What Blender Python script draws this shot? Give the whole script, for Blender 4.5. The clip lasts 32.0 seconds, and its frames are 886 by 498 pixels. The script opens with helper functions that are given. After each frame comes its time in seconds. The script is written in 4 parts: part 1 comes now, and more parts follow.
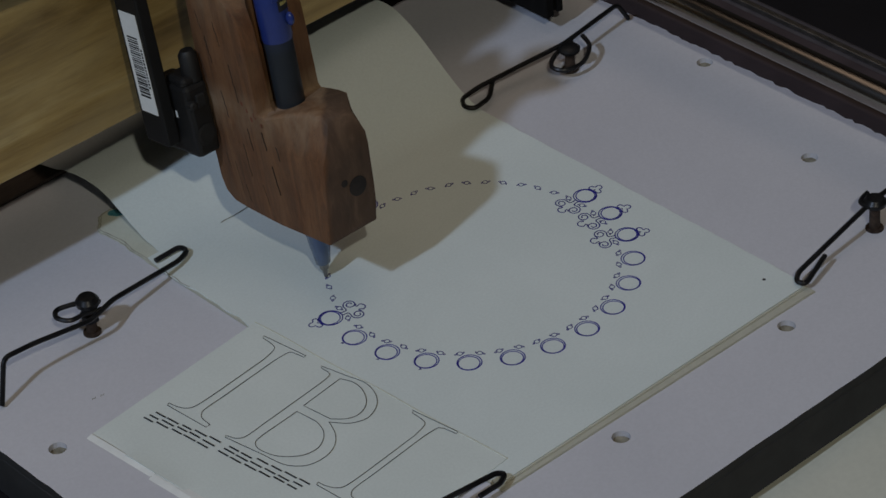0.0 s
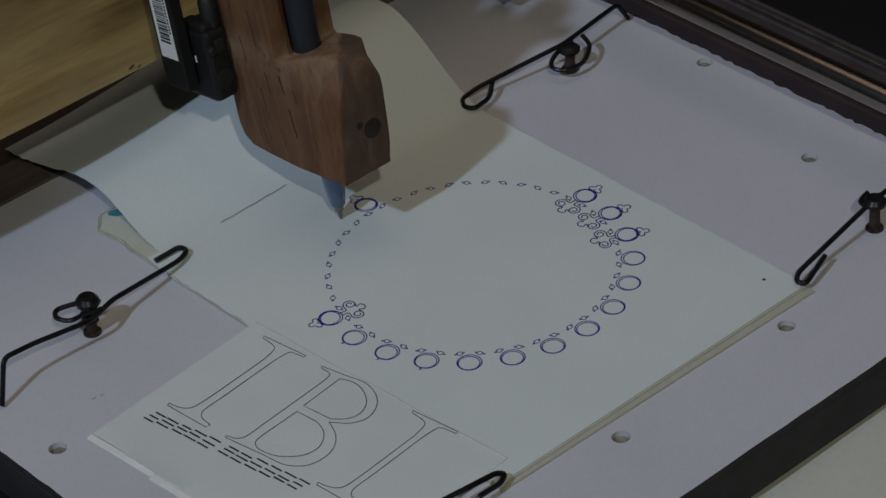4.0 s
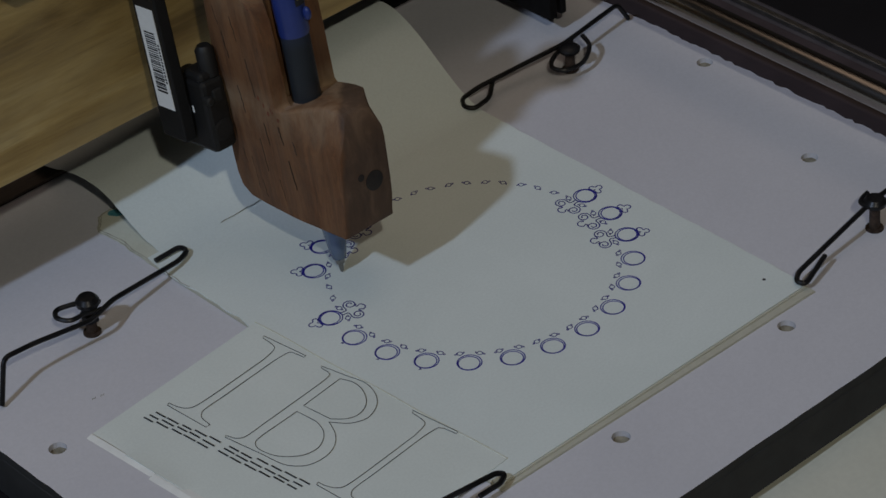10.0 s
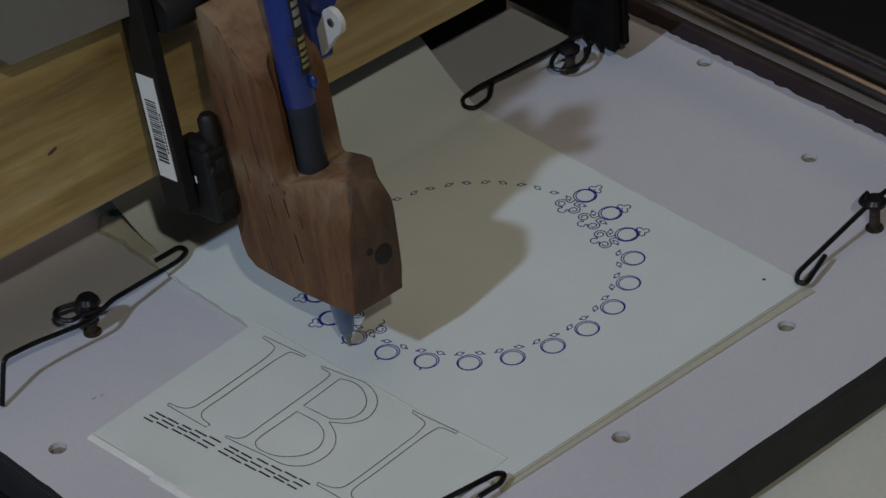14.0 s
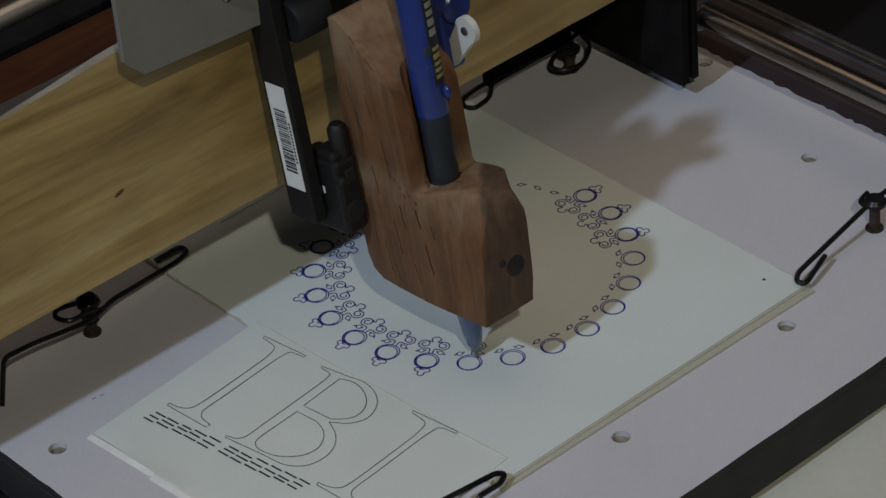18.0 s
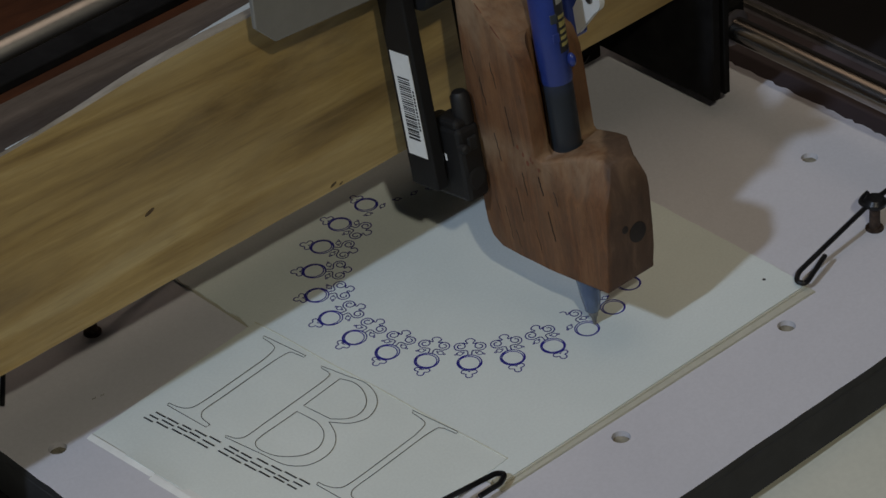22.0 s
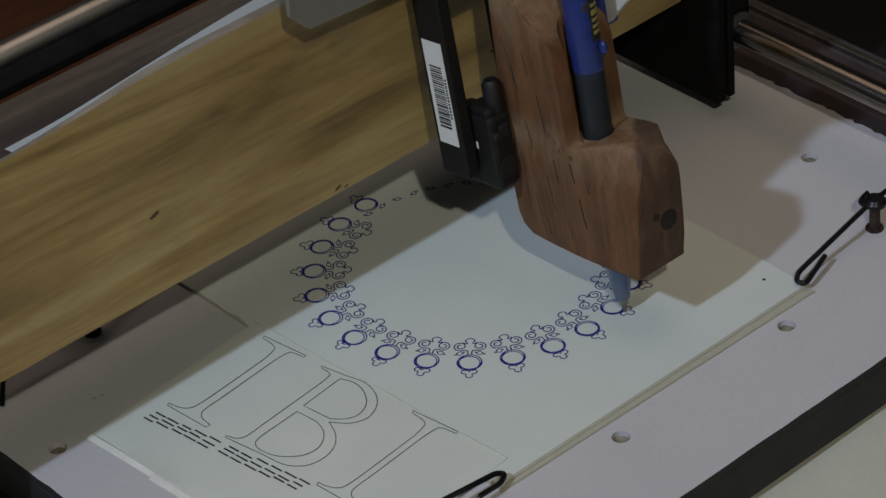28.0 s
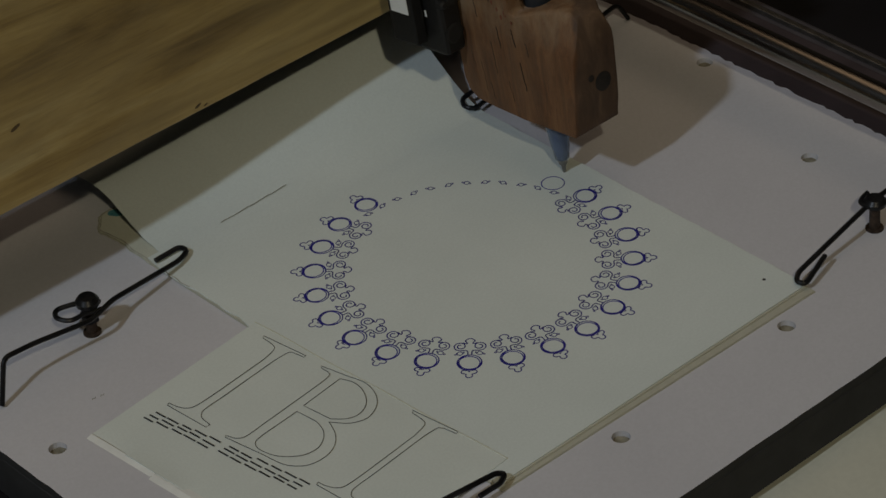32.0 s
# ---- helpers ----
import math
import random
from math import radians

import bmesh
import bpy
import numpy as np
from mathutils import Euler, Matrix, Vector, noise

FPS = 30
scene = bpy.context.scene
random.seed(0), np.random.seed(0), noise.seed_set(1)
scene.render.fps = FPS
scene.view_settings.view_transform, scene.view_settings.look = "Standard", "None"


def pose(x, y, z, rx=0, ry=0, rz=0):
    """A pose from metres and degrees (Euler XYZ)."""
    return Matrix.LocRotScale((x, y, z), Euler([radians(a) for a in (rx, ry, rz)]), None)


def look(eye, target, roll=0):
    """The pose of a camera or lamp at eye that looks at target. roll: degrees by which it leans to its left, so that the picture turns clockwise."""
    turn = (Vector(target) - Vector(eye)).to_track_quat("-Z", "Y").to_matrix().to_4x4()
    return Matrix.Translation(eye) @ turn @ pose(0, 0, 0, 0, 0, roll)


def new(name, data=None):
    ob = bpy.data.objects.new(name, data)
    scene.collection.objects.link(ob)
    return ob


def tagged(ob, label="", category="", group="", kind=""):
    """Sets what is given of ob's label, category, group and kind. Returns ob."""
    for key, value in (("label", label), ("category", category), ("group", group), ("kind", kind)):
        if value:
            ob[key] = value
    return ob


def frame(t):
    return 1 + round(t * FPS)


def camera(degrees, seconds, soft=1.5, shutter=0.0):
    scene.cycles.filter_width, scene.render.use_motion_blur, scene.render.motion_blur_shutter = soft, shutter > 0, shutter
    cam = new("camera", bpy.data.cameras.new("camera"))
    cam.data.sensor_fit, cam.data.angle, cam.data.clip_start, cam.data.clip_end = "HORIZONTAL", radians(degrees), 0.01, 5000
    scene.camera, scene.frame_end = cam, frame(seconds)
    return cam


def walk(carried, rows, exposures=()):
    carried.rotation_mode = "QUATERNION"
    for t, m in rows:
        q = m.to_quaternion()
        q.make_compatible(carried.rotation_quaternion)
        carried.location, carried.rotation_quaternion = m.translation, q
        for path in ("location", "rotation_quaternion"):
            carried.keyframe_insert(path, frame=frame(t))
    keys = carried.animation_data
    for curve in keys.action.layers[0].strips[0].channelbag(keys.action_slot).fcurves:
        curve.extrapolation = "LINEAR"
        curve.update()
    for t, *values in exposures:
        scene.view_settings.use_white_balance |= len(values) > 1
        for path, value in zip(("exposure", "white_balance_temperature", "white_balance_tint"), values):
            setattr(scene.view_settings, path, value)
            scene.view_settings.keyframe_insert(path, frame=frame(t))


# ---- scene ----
cam = camera(16.636, 32.0, soft=1.5)
EYE = pose(-0.61479, -0.72958, 0.68642, 54.5072, 4.0282, -42.3215)
walk(cam, [(0.0, EYE), (32.0, EYE)],
     exposures=[(0.0, -0.15, 6500, 11), (6.0, -0.23, 6480, 11), (13.0, -0.13, 6540, 12), (14.5, -0.08, 6560, 12), (17.0, 0.06, 6720, 11), (25.0, 0.08, 6780, 11),
                (29.0, 0.12, 6800, 11), (30.0, 0.08, 6650, 11), (31.0, -0.09, 6620, 11), (31.5, -0.27, 7000, 10), (32.0, -0.50, 7720, 8)])

# All lengths below are in ring radii of the drawing: 62 mm. The page's top is z = 0.
S = 0.062
LEAN = 8.5          # degrees by which the carriage leans back


def P(x, y, z, rx=0, ry=0, rz=0):
    return pose(x * S, y * S, z * S, rx, ry, rz)


# ---- world and lamps ----
world = bpy.data.worlds.new("room_air")
world.use_nodes = True
world.node_tree.nodes["Background"].inputs[0].default_value = (1.0, 0.86, 0.68, 1)
world.node_tree.nodes["Background"].inputs[1].default_value = 0.02
scene.world = world


def lamp(name, at, towards, size, watts, colour):
    data = bpy.data.lights.new(name, "AREA")
    data.shape, data.size, data.energy, data.color = "DISK", size, watts, colour
    ob = new(name, data)
    ob.matrix_world = look(at, towards)
    return ob


lamp("cool_lamp", (-2.58, -0.39, 2.54), (0, 0, 0), 0.15, 45.5, (0.60, 0.755, 0.97))
lamp("warm_lamp", (-1.08, -1.72, 1.86), (0, 0, 0), 0.07, 13.5, (1.0, 0.95, 0.76))
# added fill that stands for light bounced about the room
lamp("bounce_fill", (0.3, 0.2, 2.88), (0.3, 0.2, 0), 2.4, 8.8, (1.0, 0.80, 0.62))


# ---- materials ----
def material(name, rough=0.6, metal=0.0):
    m = bpy.data.materials.new(name)
    m.use_nodes = True
    b = m.node_tree.nodes["Principled BSDF"]
    b.inputs["Roughness"].default_value, b.inputs["Metallic"].default_value = rough, metal
    return m, m.node_tree.nodes, m.node_tree.links, b


def coords(nodes, links, scale):
    c, mp = nodes.new("ShaderNodeTexCoord"), nodes.new("ShaderNodeMapping")
    mp.inputs["Scale"].default_value = scale
    links.new(c.outputs["Object"], mp.inputs["Vector"])
    return mp.outputs["Vector"]


def noise_of(nodes, links, vec, scale, detail=4.0, rough=0.55, warp=0.0):
    n = nodes.new("ShaderNodeTexNoise")
    n.inputs["Scale"].default_value, n.inputs["Detail"].default_value = scale, detail
    n.inputs["Roughness"].default_value, n.inputs["Distortion"].default_value = rough, warp
    links.new(vec, n.inputs["Vector"])
    return n.outputs["Fac"]


def ramp_of(nodes, links, fac, *stops):
    r = nodes.new("ShaderNodeValToRGB")
    while len(r.color_ramp.elements) < len(stops):
        r.color_ramp.elements.new(0.5)
    for e, (at, col) in zip(r.color_ramp.elements, stops):
        e.position, e.color = at, (*col, 1)
    links.new(fac, r.inputs["Fac"])
    return r.outputs["Color"]


def mixed(nodes, links, a, b, fac, mode="MULTIPLY"):
    m = nodes.new("ShaderNodeMix")
    m.data_type, m.blend_type = "RGBA", mode
    if isinstance(fac, float):
        m.inputs["Factor"].default_value = fac
    else:
        links.new(fac, m.inputs["Factor"])
    links.new(a, m.inputs["A"])
    links.new(b, m.inputs["B"])
    return m.outputs["Result"]


def bumped(nodes, links, b, fac, strength, dist=0.0005):
    u = nodes.new("ShaderNodeBump")
    u.inputs["Strength"].default_value, u.inputs["Distance"].default_value = strength, dist
    links.new(fac, u.inputs["Height"])
    links.new(u.outputs["Normal"], b.inputs["Normal"])


def mottled(name, dark, light, scale=(1, 1, 1), size=40.0, rough=0.6, metal=0.0, fine=400.0, bump=0.15, spread=(0.3, 0.7)):
    """A surface with large stains and fine grain."""
    m, n, l, b = material(name, rough, metal)
    v = coords(n, l, scale)
    big = ramp_of(n, l, noise_of(n, l, v, size, 5, 0.6, 0.4), (spread[0], dark), (spread[1], light))
    grain = noise_of(n, l, v, fine, 3)
    g = ramp_of(n, l, grain, (0.3, (0.94, 0.94, 0.94)), (0.7, (1, 1, 1)))
    l.new(mixed(n, l, big, g, 1.0), b.inputs["Base Color"])
    bumped(n, l, b, grain, bump, 0.0002)
    return m


def timber(name, stops, axis, size, streak=12.0, rough=0.55, pores=0.5, fuzz=None):
    """Wood with grain that runs along axis (0, 1, 2)."""
    m, n, l, b = material(name, rough)
    sc = [streak, streak, streak]
    sc[axis] = 1.0
    v = coords(n, l, tuple(sc))
    tone = ramp_of(n, l, noise_of(n, l, v, size, 6, 0.6, 0.8), *stops)
    fine = noise_of(n, l, v, size * 9, 4, 0.7)
    col = mixed(n, l, tone, ramp_of(n, l, fine, (0.35, (0.72, 0.70, 0.68)), (0.6, (1, 1, 1))), 0.6)
    v2 = coords(n, l, (1, 1, 1))
    blot = noise_of(n, l, v2, size * 2.5, 4, 0.6, 0.5)
    col = mixed(n, l, col, ramp_of(n, l, blot, (0.32, (0.70, 0.66, 0.62)), (0.62, (1, 1, 1))), 0.7)
    if pores:
        pv = [c * 2.6 for c in sc]
        pv[axis] = 1.4
        pit = noise_of(n, l, coords(n, l, tuple(pv)), size * 6, 2, 0.5)
        col = mixed(n, l, col, ramp_of(n, l, pit, (0.30, (0.25, 0.2, 0.18)), (0.36, (1, 1, 1))), pores)
    if fuzz:
        wide = [2.6, 2.6, 2.6]
        wide[axis] = 1.0
        cloud = noise_of(n, l, coords(n, l, tuple(wide)), size * 1.1, 5, 0.65, 0.6)
        where = ramp_of(n, l, cloud, (0.44, (0, 0, 0)), (0.72, (0.55, 0.55, 0.55)))
        mx = n.new("ShaderNodeMix")
        mx.data_type = "RGBA"
        l.new(where, mx.inputs[0])
        l.new(col, mx.inputs[6])
        mx.inputs[7].default_value = (*fuzz, 1)
        col = mx.outputs[2]
    l.new(col, b.inputs["Base Color"])
    bumped(n, l, b, fine, 0.35, 0.0004)
    return m


def plain(name, col, rough=0.5, metal=0.0):
    m, n, l, b = material(name, rough, metal)
    b.inputs["Base Color"].default_value = (*col, 1)
    return m


PAPER = mottled("page_paper", (0.645, 0.705, 0.703), (0.705, 0.765, 0.765), size=14, rough=0.85, fine=900, bump=0.015)
PAPER_CREAM = mottled("off_white_paper", (0.635, 0.685, 0.668), (0.70, 0.75, 0.735), size=16, rough=0.85, fine=900, bump=0.015)
PAPER_OLD = mottled("cream_paper", (0.52, 0.53, 0.45), (0.63, 0.64, 0.56), size=25, rough=0.85, fine=900, bump=0.015)
PAPER_EDGE = mottled("paper_edges", (0.44, 0.43, 0.36), (0.52, 0.51, 0.44), (1, 1, 30), size=90, rough=0.9)
LAMINATE = mottled("white_laminate", (0.565, 0.565, 0.625), (0.620, 0.620, 0.680), size=9, rough=0.42, fine=700, bump=0.008)
BED_DARK = mottled("black_board", (0.013, 0.013, 0.015), (0.030, 0.030, 0.033), size=60, rough=0.7)
CLOTH = mottled("pale_sheet", (0.52, 0.53, 0.46), (0.62, 0.62, 0.55), size=6, rough=0.9)
TABLE = mottled("dark_table", (0.006, 0.0055, 0.0065), (0.012, 0.0105, 0.013), size=8, rough=0.7)
PINE = timber("yellow_pine", ((0.34, (0.195, 0.120, 0.034)), (0.45, (0.365, 0.243, 0.077)), (0.54, (0.480, 0.337, 0.122)), (0.64, (0.58, 0.445, 0.205))), 0, 4.5, 9, 0.5, 0.15, (0.41, 0.322, 0.168))
SHEESHAM = timber("brown_hardwood", ((0.25, (0.046, 0.0150, 0.0048)), (0.5, (0.132, 0.0495, 0.0158)), (0.75, (0.235, 0.103, 0.038))), 2, 22, 9, 0.7, 0.75, (0.178, 0.085, 0.035))
KNOT = mottled("dark_knot", (0.05, 0.03, 0.012), (0.12, 0.07, 0.03), size=300, rough=0.6)


def dusted_and_shaded(m):
    """Pale sanding dust, mostly high on the block, and a stained nose with its front's shade put into the colour."""
    n, l = m.node_tree.nodes, m.node_tree.links
    b = n["Principled BSDF"]
    wood = b.inputs["Base Color"].links[0].from_socket
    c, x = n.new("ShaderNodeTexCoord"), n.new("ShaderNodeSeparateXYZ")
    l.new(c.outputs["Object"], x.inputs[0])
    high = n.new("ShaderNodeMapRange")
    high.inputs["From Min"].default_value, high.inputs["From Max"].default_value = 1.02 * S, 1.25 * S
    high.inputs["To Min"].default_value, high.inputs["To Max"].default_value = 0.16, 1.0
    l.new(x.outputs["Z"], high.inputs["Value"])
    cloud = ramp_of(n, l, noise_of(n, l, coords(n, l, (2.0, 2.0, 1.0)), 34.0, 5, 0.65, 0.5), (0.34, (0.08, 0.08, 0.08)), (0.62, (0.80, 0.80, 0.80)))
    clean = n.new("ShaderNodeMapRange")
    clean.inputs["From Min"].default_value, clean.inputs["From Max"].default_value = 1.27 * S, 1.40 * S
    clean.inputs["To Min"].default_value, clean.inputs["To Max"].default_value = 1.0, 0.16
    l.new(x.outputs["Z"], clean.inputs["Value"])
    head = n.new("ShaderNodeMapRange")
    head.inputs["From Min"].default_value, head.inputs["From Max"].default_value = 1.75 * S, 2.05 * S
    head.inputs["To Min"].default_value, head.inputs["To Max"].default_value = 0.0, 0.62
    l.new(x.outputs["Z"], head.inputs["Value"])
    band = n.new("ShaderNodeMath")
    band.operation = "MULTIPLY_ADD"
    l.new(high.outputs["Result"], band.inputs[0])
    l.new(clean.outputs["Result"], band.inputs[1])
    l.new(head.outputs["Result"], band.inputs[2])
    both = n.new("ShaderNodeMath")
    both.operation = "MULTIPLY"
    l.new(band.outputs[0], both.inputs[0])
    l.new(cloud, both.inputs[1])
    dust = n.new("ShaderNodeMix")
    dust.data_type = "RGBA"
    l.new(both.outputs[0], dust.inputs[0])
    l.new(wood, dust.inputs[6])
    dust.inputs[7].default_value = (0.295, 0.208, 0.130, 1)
    # the nose's dark stain, part of it painted shade, ends along the near edge and top

    def maths(op, a, k):
        q = n.new("ShaderNodeMath")
        q.operation = op
        for sock, val in zip(q.inputs, (a, k)):
            if isinstance(val, float):
                sock.default_value = val
            else:
                l.new(val, sock)
        return q.outputs[0]

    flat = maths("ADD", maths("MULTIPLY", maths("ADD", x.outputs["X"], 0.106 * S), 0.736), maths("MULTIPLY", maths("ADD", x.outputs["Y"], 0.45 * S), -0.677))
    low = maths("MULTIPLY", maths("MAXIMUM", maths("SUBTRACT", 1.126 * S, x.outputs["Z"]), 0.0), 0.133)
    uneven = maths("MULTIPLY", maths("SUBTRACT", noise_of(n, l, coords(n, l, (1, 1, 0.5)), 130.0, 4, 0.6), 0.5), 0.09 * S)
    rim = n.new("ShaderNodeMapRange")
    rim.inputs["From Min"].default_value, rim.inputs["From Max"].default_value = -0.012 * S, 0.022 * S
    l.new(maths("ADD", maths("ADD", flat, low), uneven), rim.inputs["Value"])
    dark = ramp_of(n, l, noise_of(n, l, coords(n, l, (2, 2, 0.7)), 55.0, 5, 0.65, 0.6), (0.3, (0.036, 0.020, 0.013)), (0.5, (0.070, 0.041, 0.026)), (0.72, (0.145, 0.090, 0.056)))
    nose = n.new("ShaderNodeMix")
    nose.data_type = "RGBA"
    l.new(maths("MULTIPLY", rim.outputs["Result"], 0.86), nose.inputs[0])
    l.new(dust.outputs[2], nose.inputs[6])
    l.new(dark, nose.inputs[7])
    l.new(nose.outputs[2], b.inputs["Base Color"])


dusted_and_shaded(SHEESHAM)
KNOT_DARK = mottled("dark_screw_stain", (0.007, 0.005, 0.004), (0.020, 0.013, 0.010), size=300, rough=0.7)
KNOT_RED = mottled("red_brown_stain", (0.075, 0.024, 0.011), (0.16, 0.060, 0.030), size=200, rough=0.7)
RED_STAIN = mottled("rust_red_stain", (0.10, 0.026, 0.012), (0.19, 0.056, 0.026), size=400, rough=0.7)
RAW_WOOD = mottled("pale_sanded_wood", (0.19, 0.112, 0.068), (0.33, 0.220, 0.150), size=90, rough=0.8, fine=700, bump=0.3)
# the shade on the white bed's far end, as a grey-brown colour
BED_SHADE = timber("shaded_bed_brown", ((0.3, (0.085, 0.066, 0.055)), (0.7, (0.15, 0.12, 0.10))), 0, 10, 8, 0.6, 0.3)
SAWN = mottled("pale_sawn_edge", (0.17, 0.145, 0.11), (0.36, 0.33, 0.29), (1, 4, 4), size=30, rough=0.85, fine=600, bump=0.3)
REDWOOD = timber("red_brown_plank", ((0.3, (0.040, 0.011, 0.0035)), (0.7, (0.085, 0.026, 0.009))), 0, 12, 9, 0.5, 0.3)
STEEL = mottled("ground_steel", (0.25, 0.225, 0.205), (0.32, 0.285, 0.26), (1, 1, 1), size=60, rough=0.22, metal=1.0)
STRIP = mottled("purple_brown_gap_tone", (0.034, 0.024, 0.028), (0.060, 0.043, 0.049), size=30, rough=0.7)
# paler, rougher copy of the rod steel; carries the light on the cross rod
LIT_STEEL = mottled("lit_rod_steel", (0.40, 0.39, 0.38), (0.55, 0.53, 0.52), size=60, rough=0.36, metal=1.0)
DULL_STEEL = mottled("dull_steel", (0.20, 0.19, 0.18), (0.32, 0.30, 0.28), size=200, rough=0.45, metal=1.0)
FRAME = mottled("dark_frame_steel", (0.10, 0.090, 0.104), (0.16, 0.146, 0.162), size=60, rough=0.4, metal=0.5)
WIRE = mottled("black_wire", (0.010, 0.010, 0.012), (0.03, 0.03, 0.032), size=150, rough=0.35, metal=0.5)
RUST = mottled("rusty_screw", (0.025, 0.016, 0.012), (0.075, 0.048, 0.034), size=400, rough=0.7, metal=0.3)
PITCH = mottled("pitch_black_plastic", (0.0025, 0.0023, 0.0025), (0.006, 0.0055, 0.006), size=80, rough=0.6, fine=600)
GEAR = mottled("dull_gear", (0.0045, 0.0042, 0.0042), (0.009, 0.008, 0.0078), size=200, rough=0.7)
HOLE = mottled("dusty_filler", (0.10, 0.092, 0.070), (0.27, 0.25, 0.20), size=300, rough=0.8)
BLACK = mottled("black_plastic", (0.007, 0.007, 0.0075), (0.016, 0.016, 0.017), size=60, rough=0.6, fine=700)
MOTOR_BLACK = mottled("matt_black_motor", (0.005, 0.0048, 0.005), (0.012, 0.0115, 0.012), size=80, rough=0.75, fine=600)
GREY_CASE = mottled("charcoal_case", (0.008, 0.008, 0.0085), (0.014, 0.0137, 0.014), size=40, rough=0.5, fine=900)
ACRYLIC = mottled("grey_acrylic", (0.185, 0.182, 0.170), (0.23, 0.227, 0.213), size=15, rough=0.3, fine=300, bump=0.02)
LABEL = mottled("label_paper", (0.70, 0.71, 0.70), (0.78, 0.79, 0.78), size=60, rough=0.6)
PRINT = plain("black_print", (0.015, 0.015, 0.018), 0.6)
INK = mottled("blue_ink", (0.006, 0.005, 0.19), (0.014, 0.012, 0.32), size=120, rough=0.55)
INK_DARK = mottled("navy_ink", (0.006, 0.005, 0.120), (0.014, 0.011, 0.225), size=120, rough=0.55)
INK_BLACK = mottled("black_ink", (0.02, 0.02, 0.022), (0.08, 0.08, 0.085), size=150, rough=0.6)
GRIME = mottled("grey_grime", (0.24, 0.23, 0.19), (0.50, 0.49, 0.42), size=260, rough=0.9)
PENCIL = mottled("pencil_line", (0.16, 0.16, 0.14), (0.30, 0.30, 0.27), size=120, rough=0.8)
BLUE = mottled("blue_plastic", (0.016, 0.030, 0.15), (0.026, 0.048, 0.22), size=60, rough=0.28, fine=600, bump=0.03)
GRIP = mottled("smoky_grip", (0.02, 0.026, 0.034), (0.05, 0.06, 0.075), size=60, rough=0.3, fine=600, bump=0.03)
m_, n_, l_, b_ = material("smoky_to_blue_grip", 0.3)
c_, x_ = n_.new("ShaderNodeTexCoord"), n_.new("ShaderNodeSeparateXYZ")
l_.new(c_.outputs["Object"], x_.inputs[0])
r_ = n_.new("ShaderNodeMapRange")
r_.inputs["From Min"].default_value, r_.inputs["From Max"].default_value = 1.58 * S, 1.72 * S
l_.new(x_.outputs["Z"], r_.inputs["Value"])
l_.new(ramp_of(n_, l_, r_.outputs["Result"], (0.0, (0.022, 0.026, 0.032)), (0.6, (0.026, 0.032, 0.052)), (1.0, (0.020, 0.038, 0.18))), b_.inputs["Base Color"])
GRIP_FADE = m_
WHITE = mottled("white_nylon", (0.62, 0.62, 0.60), (0.72, 0.72, 0.70), size=80, rough=0.4)
BRASS = mottled("pen_metal", (0.20, 0.19, 0.18), (0.34, 0.33, 0.32), size=300, rough=0.35, metal=0.9)
YELLOW = plain("yellow_print", (0.34, 0.30, 0.10), 0.5)
CREAM_PRINT = plain("cream_print", (0.30, 0.31, 0.30), 0.5)
TEAL = mottled("teal_paint", (0.05, 0.22, 0.27), (0.10, 0.32, 0.36), size=300, rough=0.6)
PLASTER = mottled("room_plaster", (0.13, 0.115, 0.095), (0.18, 0.16, 0.135), size=2, rough=0.9, fine=80)
for m_ in (GREY_CASE, WIRE, TABLE, MOTOR_BLACK):
    m_.node_tree.nodes["Principled BSDF"].inputs["Specular IOR Level"].default_value = 0.22
BLACK.node_tree.nodes["Principled BSDF"].inputs["Specular IOR Level"].default_value = 0.2
MOTOR_BLACK.node_tree.nodes["Principled BSDF"].inputs["Specular IOR Level"].default_value = 0.08
m_, n_, l_, b_ = material("clear_blue_plastic", 0.18)
b_.inputs["Base Color"].default_value = (0.21, 0.29, 0.45, 1)
b_.inputs["Transmission Weight"].default_value = 0.55
CLEAR = m_


# ---- mesh helpers ----
def part(name, bm, mat, parent=None, label="", smooth=False):
    bmesh.ops.scale(bm, vec=(S, S, S), verts=bm.verts)
    bmesh.ops.recalc_face_normals(bm, faces=bm.faces)
    if smooth:
        for e in bm.edges:
            e.smooth = len(e.link_faces) < 2 or e.calc_face_angle(0) < 0.65
    me = bpy.data.meshes.new(name)
    bm.to_mesh(me)
    bm.free()
    for p in me.polygons:
        p.use_smooth = smooth
    me.materials.append(mat)
    ob = new(name, me)
    ob.parent = parent
    if label:
        tagged(ob, label)
    return ob


def like(ob, name, parent, m, label=""):
    """Another object on the same mesh."""
    o = new(name, ob.data)
    o.parent, o.matrix_basis = parent, m
    if label:
        tagged(o, label)
    return o


def root(name, at, label, category, group="", kind=""):
    ob = new(name)
    ob.empty_display_size = 0.02
    ob.matrix_basis = P(*at)
    return tagged(ob, label, category, group, kind)


def box(x0, x1, y0, y1, z0, z1, bevel=0.0, seg=2, bm=None):
    own = bmesh.new()
    bmesh.ops.create_cube(own, size=1)
    for v in own.verts:
        v.co = Vector(((x0 + x1) / 2 + v.co.x * (x1 - x0), (y0 + y1) / 2 + v.co.y * (y1 - y0), (z0 + z1) / 2 + v.co.z * (z1 - z0)))
    if bevel:
        bmesh.ops.bevel(own, geom=own.edges[:], offset=bevel, segments=seg, affect="EDGES", profile=0.5)
    return join(bm, own)


